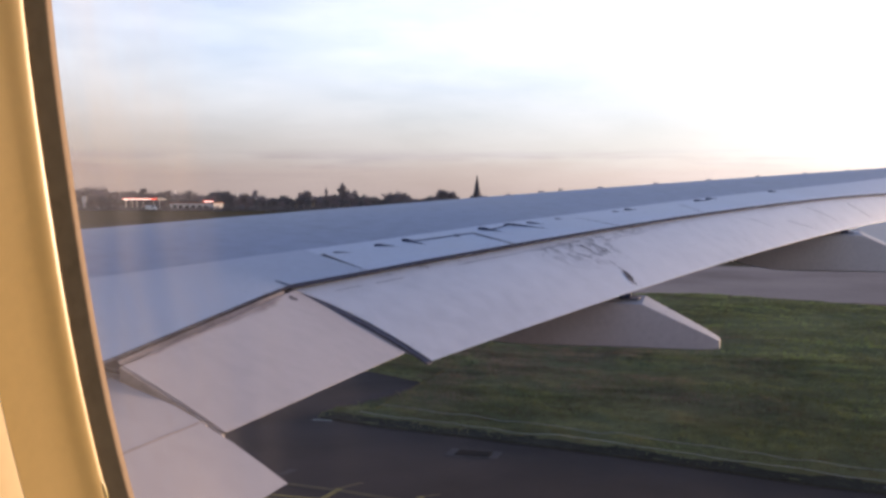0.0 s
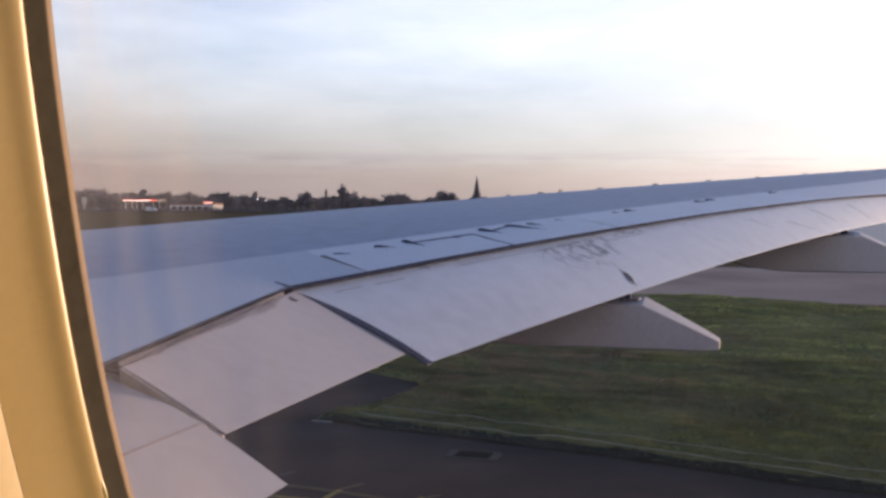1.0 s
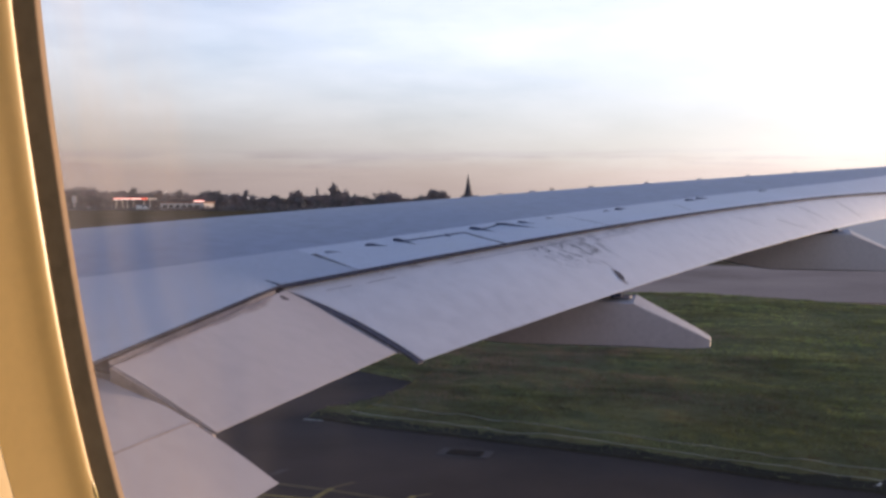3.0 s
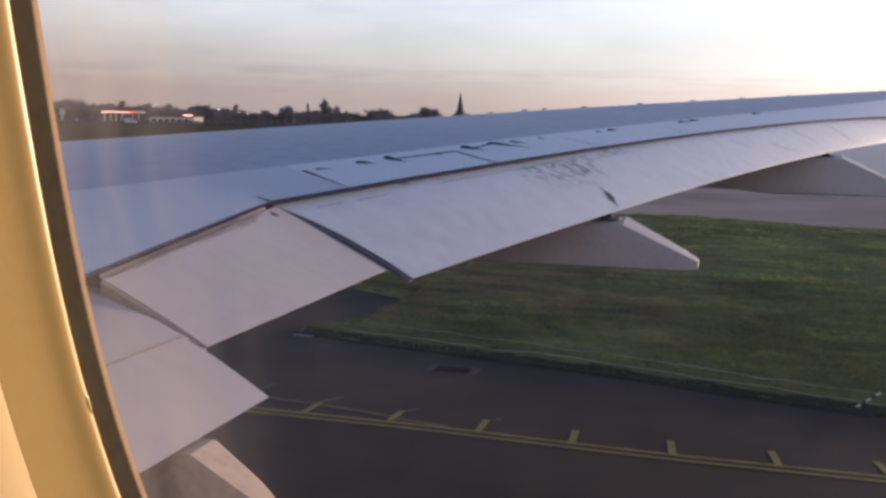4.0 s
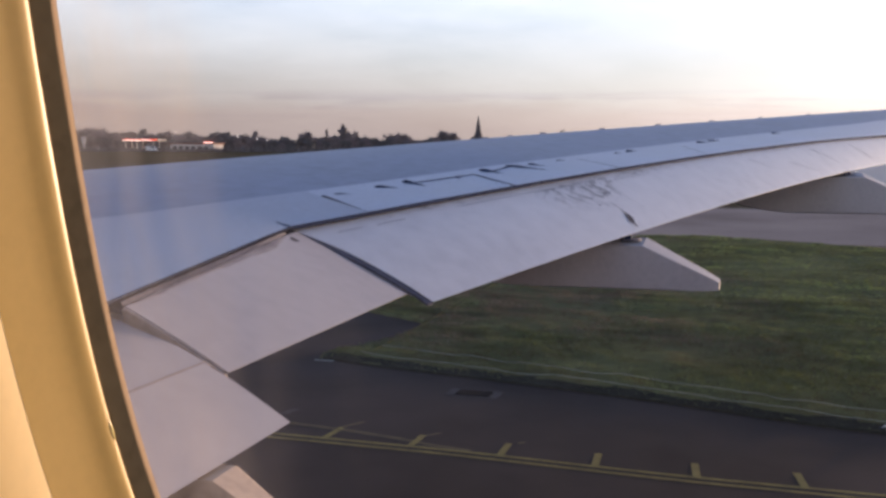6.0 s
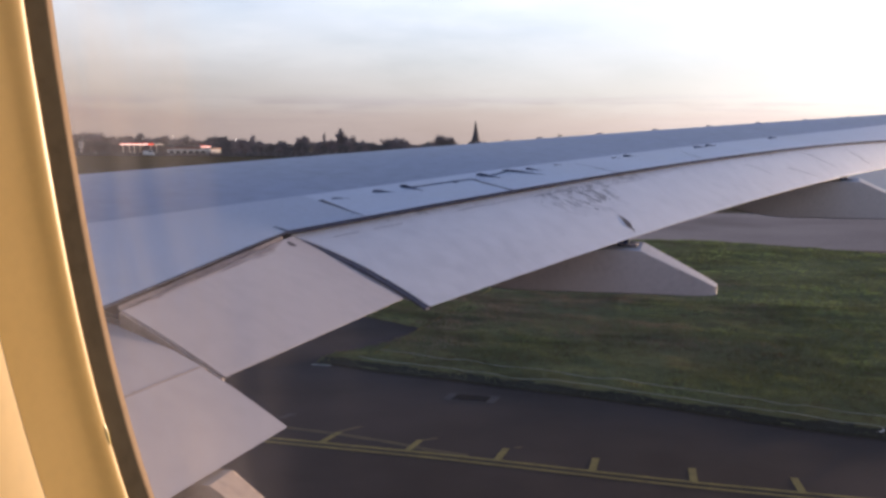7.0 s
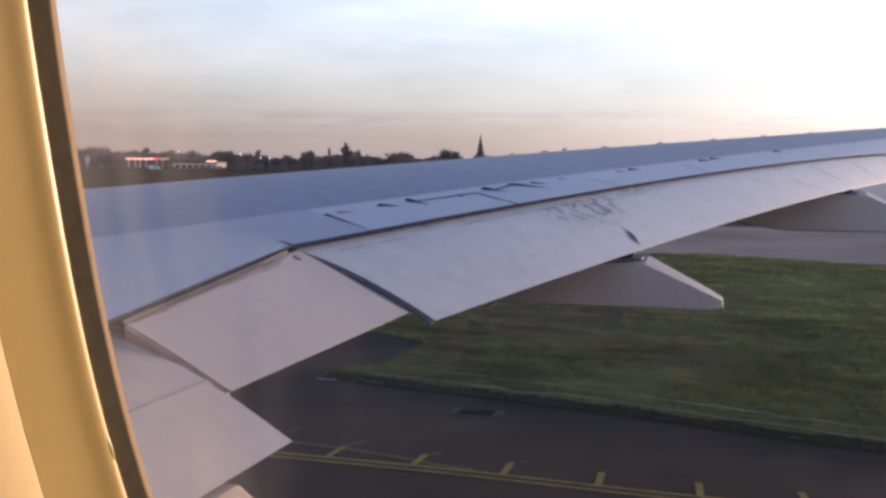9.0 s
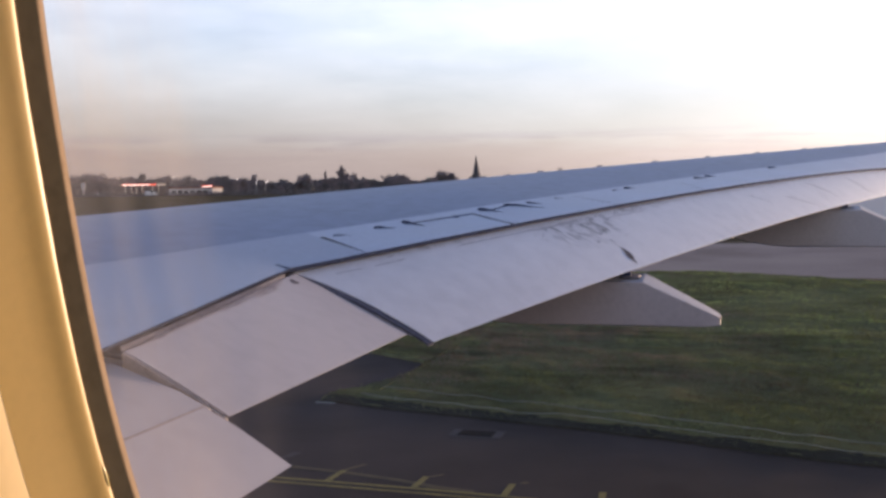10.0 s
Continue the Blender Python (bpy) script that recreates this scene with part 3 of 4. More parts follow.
def line_split(y):
    """The spoilers' own front edge, behind the fixed pale strip."""
    return spoiler_at(y, float(np.interp(y, (8.4, 9.45, 9.75, 10.25, 11.0, 30.0), (0.1, 0.08, 0.0, -0.19, -0.2, -0.1))))


def line_crest(y):
    """The top skin's highest line as seen from the cabin."""
    return 0.52 * y - 11.31, 4.889 + 0.0637 * (y - 9) - 0.00035 * (y - 9) * abs(y - 9)


def line_te(y):
    """Rear edge of the outboard flap."""
    s = min(y - 6.5, 14.0)
    return 0.34 * y - 4.28, 4.10 + 0.0873 * s - 0.00244 * s * s + 0.019 * max(0.0, y - 20.5)


def skin_top(y, k):
    """Top skin at span y: k 0 at the hinge line, 1 at the crest."""
    (xh, zh), (xc, zc) = line_hinge(y), line_crest(y)
    return xh + (xc - xh) * k, zh + (zc - zh) * k + 0.085 * 4 * k * (1 - k)


wing = thing("aircraft_wing", (-4, 4, 4.2), "grey and white airliner wing with lowered flaps seen from the cabin", "aircraft wing")
W_INV = Matrix.Translation((4, -4, -4.2))


def wing_part(name, me, label="", parent=None):
    """Hangs a mesh made in world measure under the wing."""
    me.transform(W_INV)
    return part(name, me, None, parent or wing, label)


TIP = 29.5
stations = np.concatenate([np.linspace(0.262, 12, 30), np.linspace(12.6, TIP, 24)])
rows_ = []
for y in stations:
    (xg, zg), (xh, zh), (xc, zc) = line_gap(y), line_hinge(y), line_crest(y)
    nose = 0.25 + 0.1 * (xg - xc)
    row = [(xh, y, zh)] + [(*((p := skin_top(y, k))[:1]), y, p[1]) for k in np.linspace(0.1, 1, 10)]
    for c, d in ((0.35, 0.03), (0.65, 0.1), (0.88, 0.22), (0.98, 0.36), (1.0, 0.5)):
        row.append((xc - nose * c, y, zc - d * (0.35 + 0.065 * (xg - xc))))
    depth = 0.14 * (xg - xc) + 0.08
    row += [(xc - nose * 0.7, y, zc - 0.25 - 0.5 * depth), (xc + 0.1, y, zc - 0.35 - depth), (xh - 0.4, y, zh - 0.2 - depth * 0.9), (xh, y, zh - 0.3)]
    rows_.append(row)
wing_part("wing_box", loft("wing_box", rows_, M_SKIN, closed_v=True), "blue-grey painted top skin")


def panel(name, y0, y1, front, rear, material, lift=0.0, thick=0.03, n=10, m=7, gap=0.0, label="", crown=0.0, parent=None, shear=(0.0, 0.0)):
    """A thin panel between two span lines."""
    rows2 = []
    for y in np.linspace(y0 + gap, y1 - gap, n):
        lead = y + shear[0] + (shear[1] - shear[0]) * (y - y0) / (y1 - y0)
        (xa, za), (xb, zb) = front(lead), rear(y)
        top = [(xa + (xb - xa) * k, lead + (y - lead) * k, za + (zb - za) * k + lift + crown * 4 * k * (1 - k)) for k in np.linspace(0, 1, m)]
        rows2.append(top + [(x, yy, z - thick * (1 - 0.6 * i / (m - 1))) for i, (x, yy, z) in reversed(list(enumerate(top)))])
    return wing_part(name, loft(name, rows2, material, closed_v=True), label, parent)


def hinge_lap(y):
    x, z = line_hinge(y)
    return x - 0.01, z


panel("fixed_panel", 0.27, 7.18, hinge_lap, line_gap, M_INNER, 0.006, 0.012, 60, label="pale grey fixed trailing panel", shear=(0.0, 0.5))
panel("skin_strip", 7.5, TIP - 0.2, hinge_lap, lambda y: (line_split(y)[0] - 0.002, line_split(y)[1]), M_SPOILER, 0.004, 0.012, 40, label="pale fixed strip before the spoilers")
CUTS = [(7.19, 0.42, 0.006), (9.06, 0.36, 0.022), (10.97, 0.3, 0.007), (13.1, 0.7, 0.007), (16.2, 0.7, 0.007), (20.0, 0.6, 0.007), (24.5, 0.5, 0.007), (TIP - 0.2, 0.1, 0.007)]
for (y0, s0, g0), (y1, s1, g1) in zip(CUTS, CUTS[1:]):
    panel("spoiler", y0 + g0, y1 - g1, line_split, line_gap, M_SPOILER, 0.0065, 0.012, 12, label="pale grey spoiler panel", shear=(s0, s1))
panel("slot_tick", 6.395, 6.43, lambda y: (line_gap(y)[0] - 0.16, line_gap(y)[1] + 0.014), line_gap, M_SEAL_SHADE, 0.01, 0.012, 3, m=4, label="short dark slot in the panel edge", shear=(0.08, 0.06))
# black strip paints the slot's shade and covers the spoilers' lit edge
panel("seal_and_slot_shade", 6.42, TIP - 0.3, lambda y: (line_gap(y)[0] - 0.15, line_gap(y)[1] - 0.014), lambda y: (line_gap(y)[0] + 0.008, line_gap(y)[1] + 0.0095), M_SEAL_SHADE, 0, 0.06, 16, label="black seal that also paints the flap slot's shade")
# added dark sheet, so that the gaps between panels look shaded
panel("under_shade", 0.3, TIP - 0.3, lambda y: (line_hinge(y)[0], line_hinge(y)[1] - 0.06), lambda y: (line_gap(y)[0] - 0.2, line_gap(y)[1] - 0.075), M_SEAL_SHADE, 0, 0.03, 16, label="added dark sheet that makes the spoiler gaps look shaded")


def flap(name, y0, y1, front, rear, material, n=16, belly=0.16, crown=0.05, label="", parent=None):
    """A drooped flap: rounded nose, convex top, thin rear edge."""
    rows2 = []
    ks = np.linspace(0, 1, 12)
    for y in np.linspace(y0, y1, n):
        (xa, za), (xb, zb) = front(y), rear(y)
        top = [(xa + (xb - xa) * k, y, za + (zb - za) * k + crown * 4 * k * (1 - k)) for k in ks]
        low = [(xa + (xb - xa) * k, y, za + (zb - za) * k - belly * (1 - k) ** 0.8 * (k + 0.06) ** 0.25 - 0.002) for k in ks[::-1]]
        rows2.append(top + low)
    return wing_part(name, loft(name, rows2, material, closed_v=True), label, parent)


def ob_front(y):
    x, z = line_gap(y)
    return x - 0.12, z - 0.016 + min(0.04, 0.0034 * (y - 6.4))


outboard = flap("outboard_flap", 6.51, TIP - 0.6, ob_front, line_te, M_FLAP, 24, label="white outboard flap, lowered, oil streaked")
# dark strip paints the shaded gap between flap and aileron
panel("end_strip", 6.455, 6.508, ob_front, line_te, M_JOINT, -0.006, 0.03, 3, m=12, crown=0.05, label="dark strip painting the shaded gap at the flap's end", parent=None)


def fl_front(y):
    x, z = line_gap(y)
    k = max(0.0, (y - 3.98) / 2.42)
    return x + 0.038 + 0.09 * k * (1 - k) - 0.01 * k, z - 0.032


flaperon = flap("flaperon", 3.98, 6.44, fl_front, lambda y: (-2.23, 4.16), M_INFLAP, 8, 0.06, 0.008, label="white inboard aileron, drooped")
# brown strip paints shade onto the step at the aileron's end
panel("end_strip", 3.955, 3.978, fl_front, lambda y: (-2.235, 4.155), M_DULL, -0.004, 0.08, 3, m=12, crown=0.008, label="brown strip painting the aileron's shaded end face")
panel("seal_strip", 3.98, 6.3, lambda y: (line_gap(y)[0] + 0.016, line_gap(y)[1] - 0.012), lambda y: (fl_front(y)[0] - 0.012, fl_front(y)[1] + 0.004), M_JOINT, 0, 0.012, 8, label="grey seal strip in the slot")
# added dark strip hides the panel edge that the sun would brighten
panel("edge_cover", 3.3, 6.44, lambda y: (line_gap(y)[0] - 0.004, line_gap(y)[1] + 0.001), lambda y: (line_gap(y)[0] + 0.008, line_gap(y)[1] - 0.002), M_SEAL_SHADE, 0.006, 0.016, 8, m=3, label="dark strip covering the fixed panel's sunlit rear edge")
# added dark sheet standing for the shade inside the slot
panel("slot_shade", 3.98, 6.42, lambda y: (line_gap(y)[0] - 0.1, line_gap(y)[1] - 0.03), lambda y: (fl_front(y)[0] + 0.06, fl_front(y)[1] - 0.04), M_SEAL_SHADE, 0, 0.03, 12, label="added dark sheet that paints the shade behind the fixed panel")
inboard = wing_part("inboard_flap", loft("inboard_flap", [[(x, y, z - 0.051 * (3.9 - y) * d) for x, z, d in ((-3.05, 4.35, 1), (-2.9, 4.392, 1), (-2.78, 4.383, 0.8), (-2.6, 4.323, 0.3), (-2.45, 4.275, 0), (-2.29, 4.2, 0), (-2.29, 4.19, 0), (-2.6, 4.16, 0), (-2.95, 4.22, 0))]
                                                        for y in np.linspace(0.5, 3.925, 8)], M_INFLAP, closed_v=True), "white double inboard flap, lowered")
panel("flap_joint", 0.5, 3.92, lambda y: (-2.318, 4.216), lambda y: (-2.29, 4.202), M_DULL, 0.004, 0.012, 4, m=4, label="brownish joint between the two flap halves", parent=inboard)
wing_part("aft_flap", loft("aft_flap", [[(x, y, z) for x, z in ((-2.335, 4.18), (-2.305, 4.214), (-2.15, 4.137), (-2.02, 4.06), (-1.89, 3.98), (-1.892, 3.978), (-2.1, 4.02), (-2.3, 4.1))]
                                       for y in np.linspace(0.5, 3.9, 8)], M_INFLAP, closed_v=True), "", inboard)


def fairing(y, x_front, x_te, z_te, x_tip, z_tip, z_low, half, bevel, label, paint=M_FAIR):
    """A flap-track fairing: deep canoe under the flap, a sloping top bevelled on its inboard side, a blunt tapering tail."""
    rows2 = []
    span = x_tip - x_front
    for k in np.concatenate([np.linspace(0, 0.9, 18), (0.93, 0.96, 0.985, 1.0)]):
        x = x_front + span * k
        top = z_te - 0.02 if x < x_te else z_te + (z_tip - z_te) * (x - x_te) / (x_tip - x_te)
        rise = max(0.0, 1 - k / 0.45)
        low = z_low + 0.38 * rise ** 2
        tail = max(0.0, (k - 0.93) / 0.07)
        low += 0.012 * tail ** 2
        top -= 0.008 * tail ** 3
        w = half * (1 - 0.75 * rise ** 2) * (1 - 0.55 * max(0, (k - 0.5) / 0.5) ** 1.3) * (1 - 0.3 * tail ** 3)
        ch = bevel * (1 - 0.75 * max(0.0, (x - x_te) / (x_tip - x_te)))
        h = top - low
        rows2.append([(x, y - w, top - ch), (x, y - w * 0.7, top - ch * 0.75), (x, y + w * 0.72, top), (x, y + w * 0.92, top - 0.008), (x, y + w, top - 0.04 * h - 0.01),
                      (x, y + w * 0.97, low + 0.08 * h), (x, y + w * 0.75, low), (x, y - w * 0.8, low), (x, y - w * 0.98, low + 0.03 * h)])
    return wing_part("flap_fairing", loft("flap_fairing", rows2, paint, closed_v=True, crease=12), label)


fairing(9.56, -3.6, -1.0, 4.31, -0.265, 3.93, 3.825, 0.27, 0.055, "grey flap-track fairing under the outboard flap")
fairing(16.9, -0.9, 1.58, 4.725, 2.5, 4.27, 4.08, 0.3, 0.06, "grey flap-track fairing under the outboard flap")
fairing(3.27, -3.4, -1.885, 3.985, -1.575, 3.78, 3.6, 0.15, 0.004, "brown-grey flap-track fairing under the inboard flap", M_BROWNFAIR)
for y, x, z in ((9.5, -1.12, 4.3), (16.8, 1.38, 4.7)):
    part("flap_bracket", box((0.1, 0.08, 0.07), (x + 4, y - 4, z - 4.2), 0.01), M_SEAL_SHADE, wing, "dark bracket between flap and fairing")

    part("fairing_lip", box((0.16, 0.2, 0.012), (x + 0.05 + 4, y + 0.05 - 4, z - 0.025 - 4.2), 0.002), M_SMUDGE, wing, "thin pale plate over the fairing's front")

# vortex generators on the crest
VANES = (14.4, 15.65, 17.05, 18.55, 20.2, 21.95, 23.9, 25.95)
for y in VANES:
    x, z = line_crest(y)
    bm = box((0.1, 0.035, 0.04), (x + 4, y - 4, z - 4.2 + 0.008), 0.008)
    part("vortex_generator", bm, M_SMUDGE, wing, "small grey metal fin")

# spoiler hinge fittings: low dark wedges, thick in front and drawn out to a point aft
for (y0, k0), (y1, k1), tall in (((7.69, 0.12), (7.79, 0.22), 0.007), ((8.2, 0.04), (8.29, 0.22), 0.016), ((8.61, -0.06), (8.52, 0.34), 0.021), ((9.16, 0.05), (9.12, 0.2), 0.012),
                                 ((9.7, -0.18), (9.69, 0.23), 0.022), ((10.16, -0.27), (10.2, 0.44), 0.018), ((10.43, -0.19), (10.47, 0.1), 0.014), ((10.95, -0.25), (11.0, -0.12), 0.006), ((12.18, -0.25), (12.26, -0.14), 0.01),
                                 ((12.48, -0.28), (12.66, -0.16), 0.018), ((14.45, -0.32), (14.72, -0.2), 0.018), ((14.85, -0.35), (15.1, -0.24), 0.018), ((17.1, -0.3), (17.35, -0.2), 0.016)):
    rows2 = []
    for k, h in ((0.0, 0.25), (0.1, 0.9), (0.25, 1.0), (0.45, 0.7), (0.7, 0.35), (1.0, 0.1)):
        y = y0 + (y1 - y0) * k
        x, z = spoiler_at(y, k0 + (k1 - k0) * k)
        z += 0.006
        w = 0.006 + 0.03 * h
        rows2.append([(x, y - w, z - 0.008), (x, y - w * 0.4, z + tall * h), (x, y + w * 0.4, z + tall * h), (x, y + w, z - 0.008)])
    wing_part("hinge_fitting", loft("hinge_fitting", rows2, M_SEAL_SHADE, closed_v=True), "dark hinge fitting")


def ridge(name, line, tall, wide, material, label):
    """A narrow raised seal along (y, k) points of the spoilers' plane."""
    rows2 = []
    for y, k in line:
        x, z = spoiler_at(y, k)
        rows2.append([(x - wide, y, z), (x - wide * 0.4, y, z + 0.006 + tall), (x + wide * 0.4, y, z + 0.006 + tall), (x + wide, y, z)])
    wing_part(name, loft(name, rows2, material, closed_v=True), label)


ridge("hinge_seal", ((8.55, 0.1), (8.85, 0.09), (9.15, 0.08), (9.4, 0.07)), 0.007, 0.012, M_SEAL_SHADE, "black hinge line seal")
ridge("hinge_seal", ((9.67, 0.03), (9.85, -0.04), (10.05, -0.13), (10.24, -0.2)), 0.008, 0.012, M_SEAL_SHADE, "black hinge line seal")
ridge("joint_seal", ((9.42, 0.06), (9.32, 0.28), (9.2, 0.58), (9.07, 0.97)), 0.004, 0.03, M_GRIME, "brown-black seal between two spoilers")

for y0, k0, y1 in ((11.27, -0.12, 10.975), (13.8, -0.1, 13.1)):
    ridge("joint_line", [(y0 + (y1 - y0) * q, k0 + (0.98 - k0) * q) for q in (0.0, 0.33, 0.67, 1.0)], 0.0015, 0.01, M_GRIME, "thin dark joint between two panels")

# ---- oil stains on the flaps ----
M_STAIN = bpy.data.materials.new("oil_stain")
M_STAIN.use_nodes = True
sn, sl = M_STAIN.node_tree.nodes, M_STAIN.node_tree.links
s_b = sn["Principled BSDF"]
s_b.inputs["Base Color"].default_value, s_b.inputs["Roughness"].default_value = (0.07, 0.06, 0.065, 1), 0.6
s_co, s_map, s_noise, s_wave, s_ramp = (sn.new("ShaderNode" + k) for k in ("TexCoord", "Mapping", "TexNoise", "TexNoise", "ValToRGB"))
s_map.inputs["Scale"].default_value = (4.0, 8.0, 4.0)
s_noise.inputs["Scale"].default_value, s_noise.inputs["Detail"].default_value, s_noise.inputs["Distortion"].default_value = 1.5, 7.0, 1.2
sl.new(s_co.outputs["Object"], s_map.inputs[0])
sl.new(s_map.outputs[0], s_noise.inputs["Vector"])
s_ramp.color_ramp.elements[0].position, s_ramp.color_ramp.elements[1].position = 0.5, 0.68
s_ramp.color_ramp.elements[1].color = (0.36, 0.36, 0.36, 1)
sl.new(s_noise.outputs[0], s_ramp.inputs[0])
# fades towards the patch's rim
s_sub, s_len, s_fade, s_mul = sn.new("ShaderNodeVectorMath"), sn.new("ShaderNodeVectorMath"), sn.new("ShaderNodeMapRange"), sn.new("ShaderNodeMath")
s_sub.operation, s_len.operation, s_mul.operation = "SUBTRACT", "LENGTH", "MULTIPLY"
s_sub.inputs[1].default_value = (0.5, 0.5, 0.0)
s_flat = sn.new("ShaderNodeMapping")
s_flat.inputs["Scale"].default_value = (1, 1, 0)
sl.new(s_co.outputs["UV"], s_flat.inputs[0])
sl.new(s_flat.outputs[0], s_sub.inputs[0])
sl.new(s_sub.outputs[0], s_len.inputs[0])
for key, v in (("From Min", 0.15), ("From Max", 0.5), ("To Min", 1.0), ("To Max", 0.0)):
    s_fade.inputs[key].default_value = v
sl.new(s_len.outputs["Value"], s_fade.inputs[0])
sl.new(s_ramp.outputs[0], s_mul.inputs[0])
sl.new(s_fade.outputs[0], s_mul.inputs[1])
sl.new(s_mul.outputs[0], s_b.inputs["Alpha"])


def flap_top(front, rear, crown, y, k):
    (xa, za), (xb, zb) = front(y), rear(y)
    return xa + (xb - xa) * k, y, za + (zb - za) * k + crown * 4 * k * (1 - k)


def stain(front, rear, crown, corners, n=8):
    """A patch of grime on a flap between four (y, k) corners: inner front, outer front, outer rear, inner rear."""
    vs, fs, uv = [], [], []
    for i in range(n + 1):
        for j in range(n + 1):
            u, v = i / n, j / n
            a = [corners[0][q] * (1 - u) + corners[1][q] * u for q in (0, 1)]
            c = [corners[3][q] * (1 - u) + corners[2][q] * u for q in (0, 1)]
            x, y, z = flap_top(front, rear, crown, a[0] * (1 - v) + c[0] * v, a[1] * (1 - v) + c[1] * v)
            vs.append((x, y, z + 0.004))
            uv.append((u, v))
    for i in range(n):
        for j in range(n):
            q = i * (n + 1) + j
            fs.append((q, q + n + 1, q + n + 2, q + 1))
    me = mesh_of("oil_stain", vs, fs, M_STAIN, True)
    layer = me.uv_layers.new(name="UVMap")
    for loop in me.loops:
        layer.data[loop.index].uv = uv[loop.vertex_index]
    return wing_part("oil_stain", me, "dark streaky oil stain", outboard)


OB = (ob_front, line_te, 0.05)
stain(*OB, ((9.2, 0.05), (10.9, 0.2), (10.2, 0.8), (8.8, 0.6)))
stain(*OB, ((9.2, 0.1), (10.9, 0.2), (10.3, 0.6), (9.0, 0.45)))


def smear(spec, line, widths, label, material=M_GRIME, parent=None):
    """A solid grime mark along (y, k) points, as wide (in y) as told."""
    vs, fs = [], []
    for (y, k), w in zip(line, widths):
        for side in (-1, 1):
            x, yy, z = flap_top(*spec, y + side * w, k)
            vs.append((x, yy, z + 0.005))
    for i in range(len(line) - 1):
        fs.append((2 * i, 2 * i + 1, 2 * i + 3, 2 * i + 2))
    return wing_part("grime_mark", mesh_of("grime_mark", vs, fs, material), label, parent or outboard)


def streak(spec, y0, y1, k, thin, parent=None):
    """A thin grime line along the span, wavering a little."""
    vs, fs = [], []
    ys = np.linspace(y0, y1, 24)
    for i, y in enumerate(ys):
        kk = k + 0.012 * noise.noise((y * 2.3, k, 5))
        w = thin * (0.4 + abs(noise.noise((y * 5, k, 1)))) * min(1, 4 * (1 - abs(2 * i / 23 - 1)))
        for side in (-1, 1):
            x, yy, z = flap_top(*spec, y, kk + side * w)
            vs.append((x, yy, z + 0.004))
    for i in range(23):
        fs.append((2 * i, 2 * i + 1, 2 * i + 3, 2 * i + 2))
    return wing_part("grime_mark", mesh_of("grime_mark", vs, fs, M_SMUDGE), "thin dark grime line", parent or outboard)


smear(OB, ((9.82, 0.7), (9.8, 0.755), (9.775, 0.81), (9.73, 0.87), (9.7, 0.905), (9.67, 0.965)), (0.003, 0.008, 0.04, 0.048, 0.02, 0.003), "dark oil mark near the flap's rear edge")
for y0, y1, k, thin in ((8.05, 9.3, 0.203, 0.006), (7.1, 7.45, 0.22, 0.007), (6.7, 7.0, 0.21, 0.005), (9.15, 9.95, 0.222, 0.009), (9.6, 10.6, 0.2, 0.005), (10.3, 11.3, 0.272, 0.006)):
    streak(OB, y0, y1, k, thin)
stain(*OB, ((6.8, 0.0), (9.5, 0.0), (9.3, 0.18), (6.7, 0.18)))
stain(*OB, ((9.3, 0.0), (13.4, 0.0), (12.6, 0.3), (9.4, 0.28)))
stain(*OB, ((13.0, 0.0), (17.5, 0.0), (17.0, 0.3), (13.0, 0.25)))
# short runs of oil, fanning out behind the slot
for y0, k0, y1, k1, w in ((9.47, 0.21, 9.455, 0.356, 0.02), (9.63, 0.25, 9.655, 0.385, 0.016), (9.66, 0.39, 9.716, 0.507, 0.011), (9.9, 0.27, 9.9, 0.41, 0.026), (9.895, 0.475, 9.89, 0.515, 0.02), (10.075, 0.43, 10.085, 0.515, 0.016),
                           (9.99, 0.41, 10.08, 0.43, 0.012), (9.65, 0.58, 9.64, 0.615, 0.02), (9.86, 0.6, 9.83, 0.69, 0.012), (9.29, 0.36, 9.35, 0.45, 0.01), (9.2, 0.31, 9.14, 0.345, 0.014), (10.1, 0.24, 10.13, 0.31, 0.012), (10.4, 0.27, 10.39, 0.32, 0.014), (9.78, 0.22, 9.8, 0.27, 0.02)):
    smear(OB, [(y0 + (y1 - y0) * q, k0 + (k1 - k0) * q) for q in np.linspace(0, 1, 6)], [0.65 * w * v for v in (0.2, 0.9, 0.6, 1.0, 0.5, 0.1)], "short dark run of oil", M_GRIME if w > 0.019 else M_SMUDGE)
for y0, k0, y1, k1, w in ((14.87, 0.58, 15.5, 0.89, 0.018), (16.3, 0.28, 16.72, 0.81, 0.02), (18.25, 0.35, 18.52, 0.9, 0.022), (13.9, 0.35, 14.2, 0.7, 0.01)):
    smear(OB, [(y0 + (y1 - y0) * q, k0 + (k1 - k0) * q) for q in np.linspace(0, 1, 6)], [w * v for v in (0.3, 1.0, 0.8, 1.0, 0.6, 0.2)], "faint chordwise seam", M_SMUDGE)
FL = (fl_front, lambda y: (-2.23, 4.16), 0.008)
streak(FL, 4.0, 6.35, 0.012, 0.02, flaperon)
streak(FL, 5.0, 6.1, 0.04, 0.007, flaperon)
streak(FL, 5.5, 5.95, 0.065, 0.005, flaperon)
smear(FL, ((6.33, 0.03), (6.31, 0.05), (6.29, 0.08), (6.27, 0.1), (6.26, 0.12)), (0.03, 0.075, 0.085, 0.06, 0.015), "small dark oil blot", M_GRIME, flaperon)


# ================= cabin window =================
WIN_X, WIN_Z, WIN_A, WIN_B, WIN_N = -0.0478, EYE, 0.14, 0.24, 2.5
LEAN = 0.2     # the cabin side leans inwards towards its top


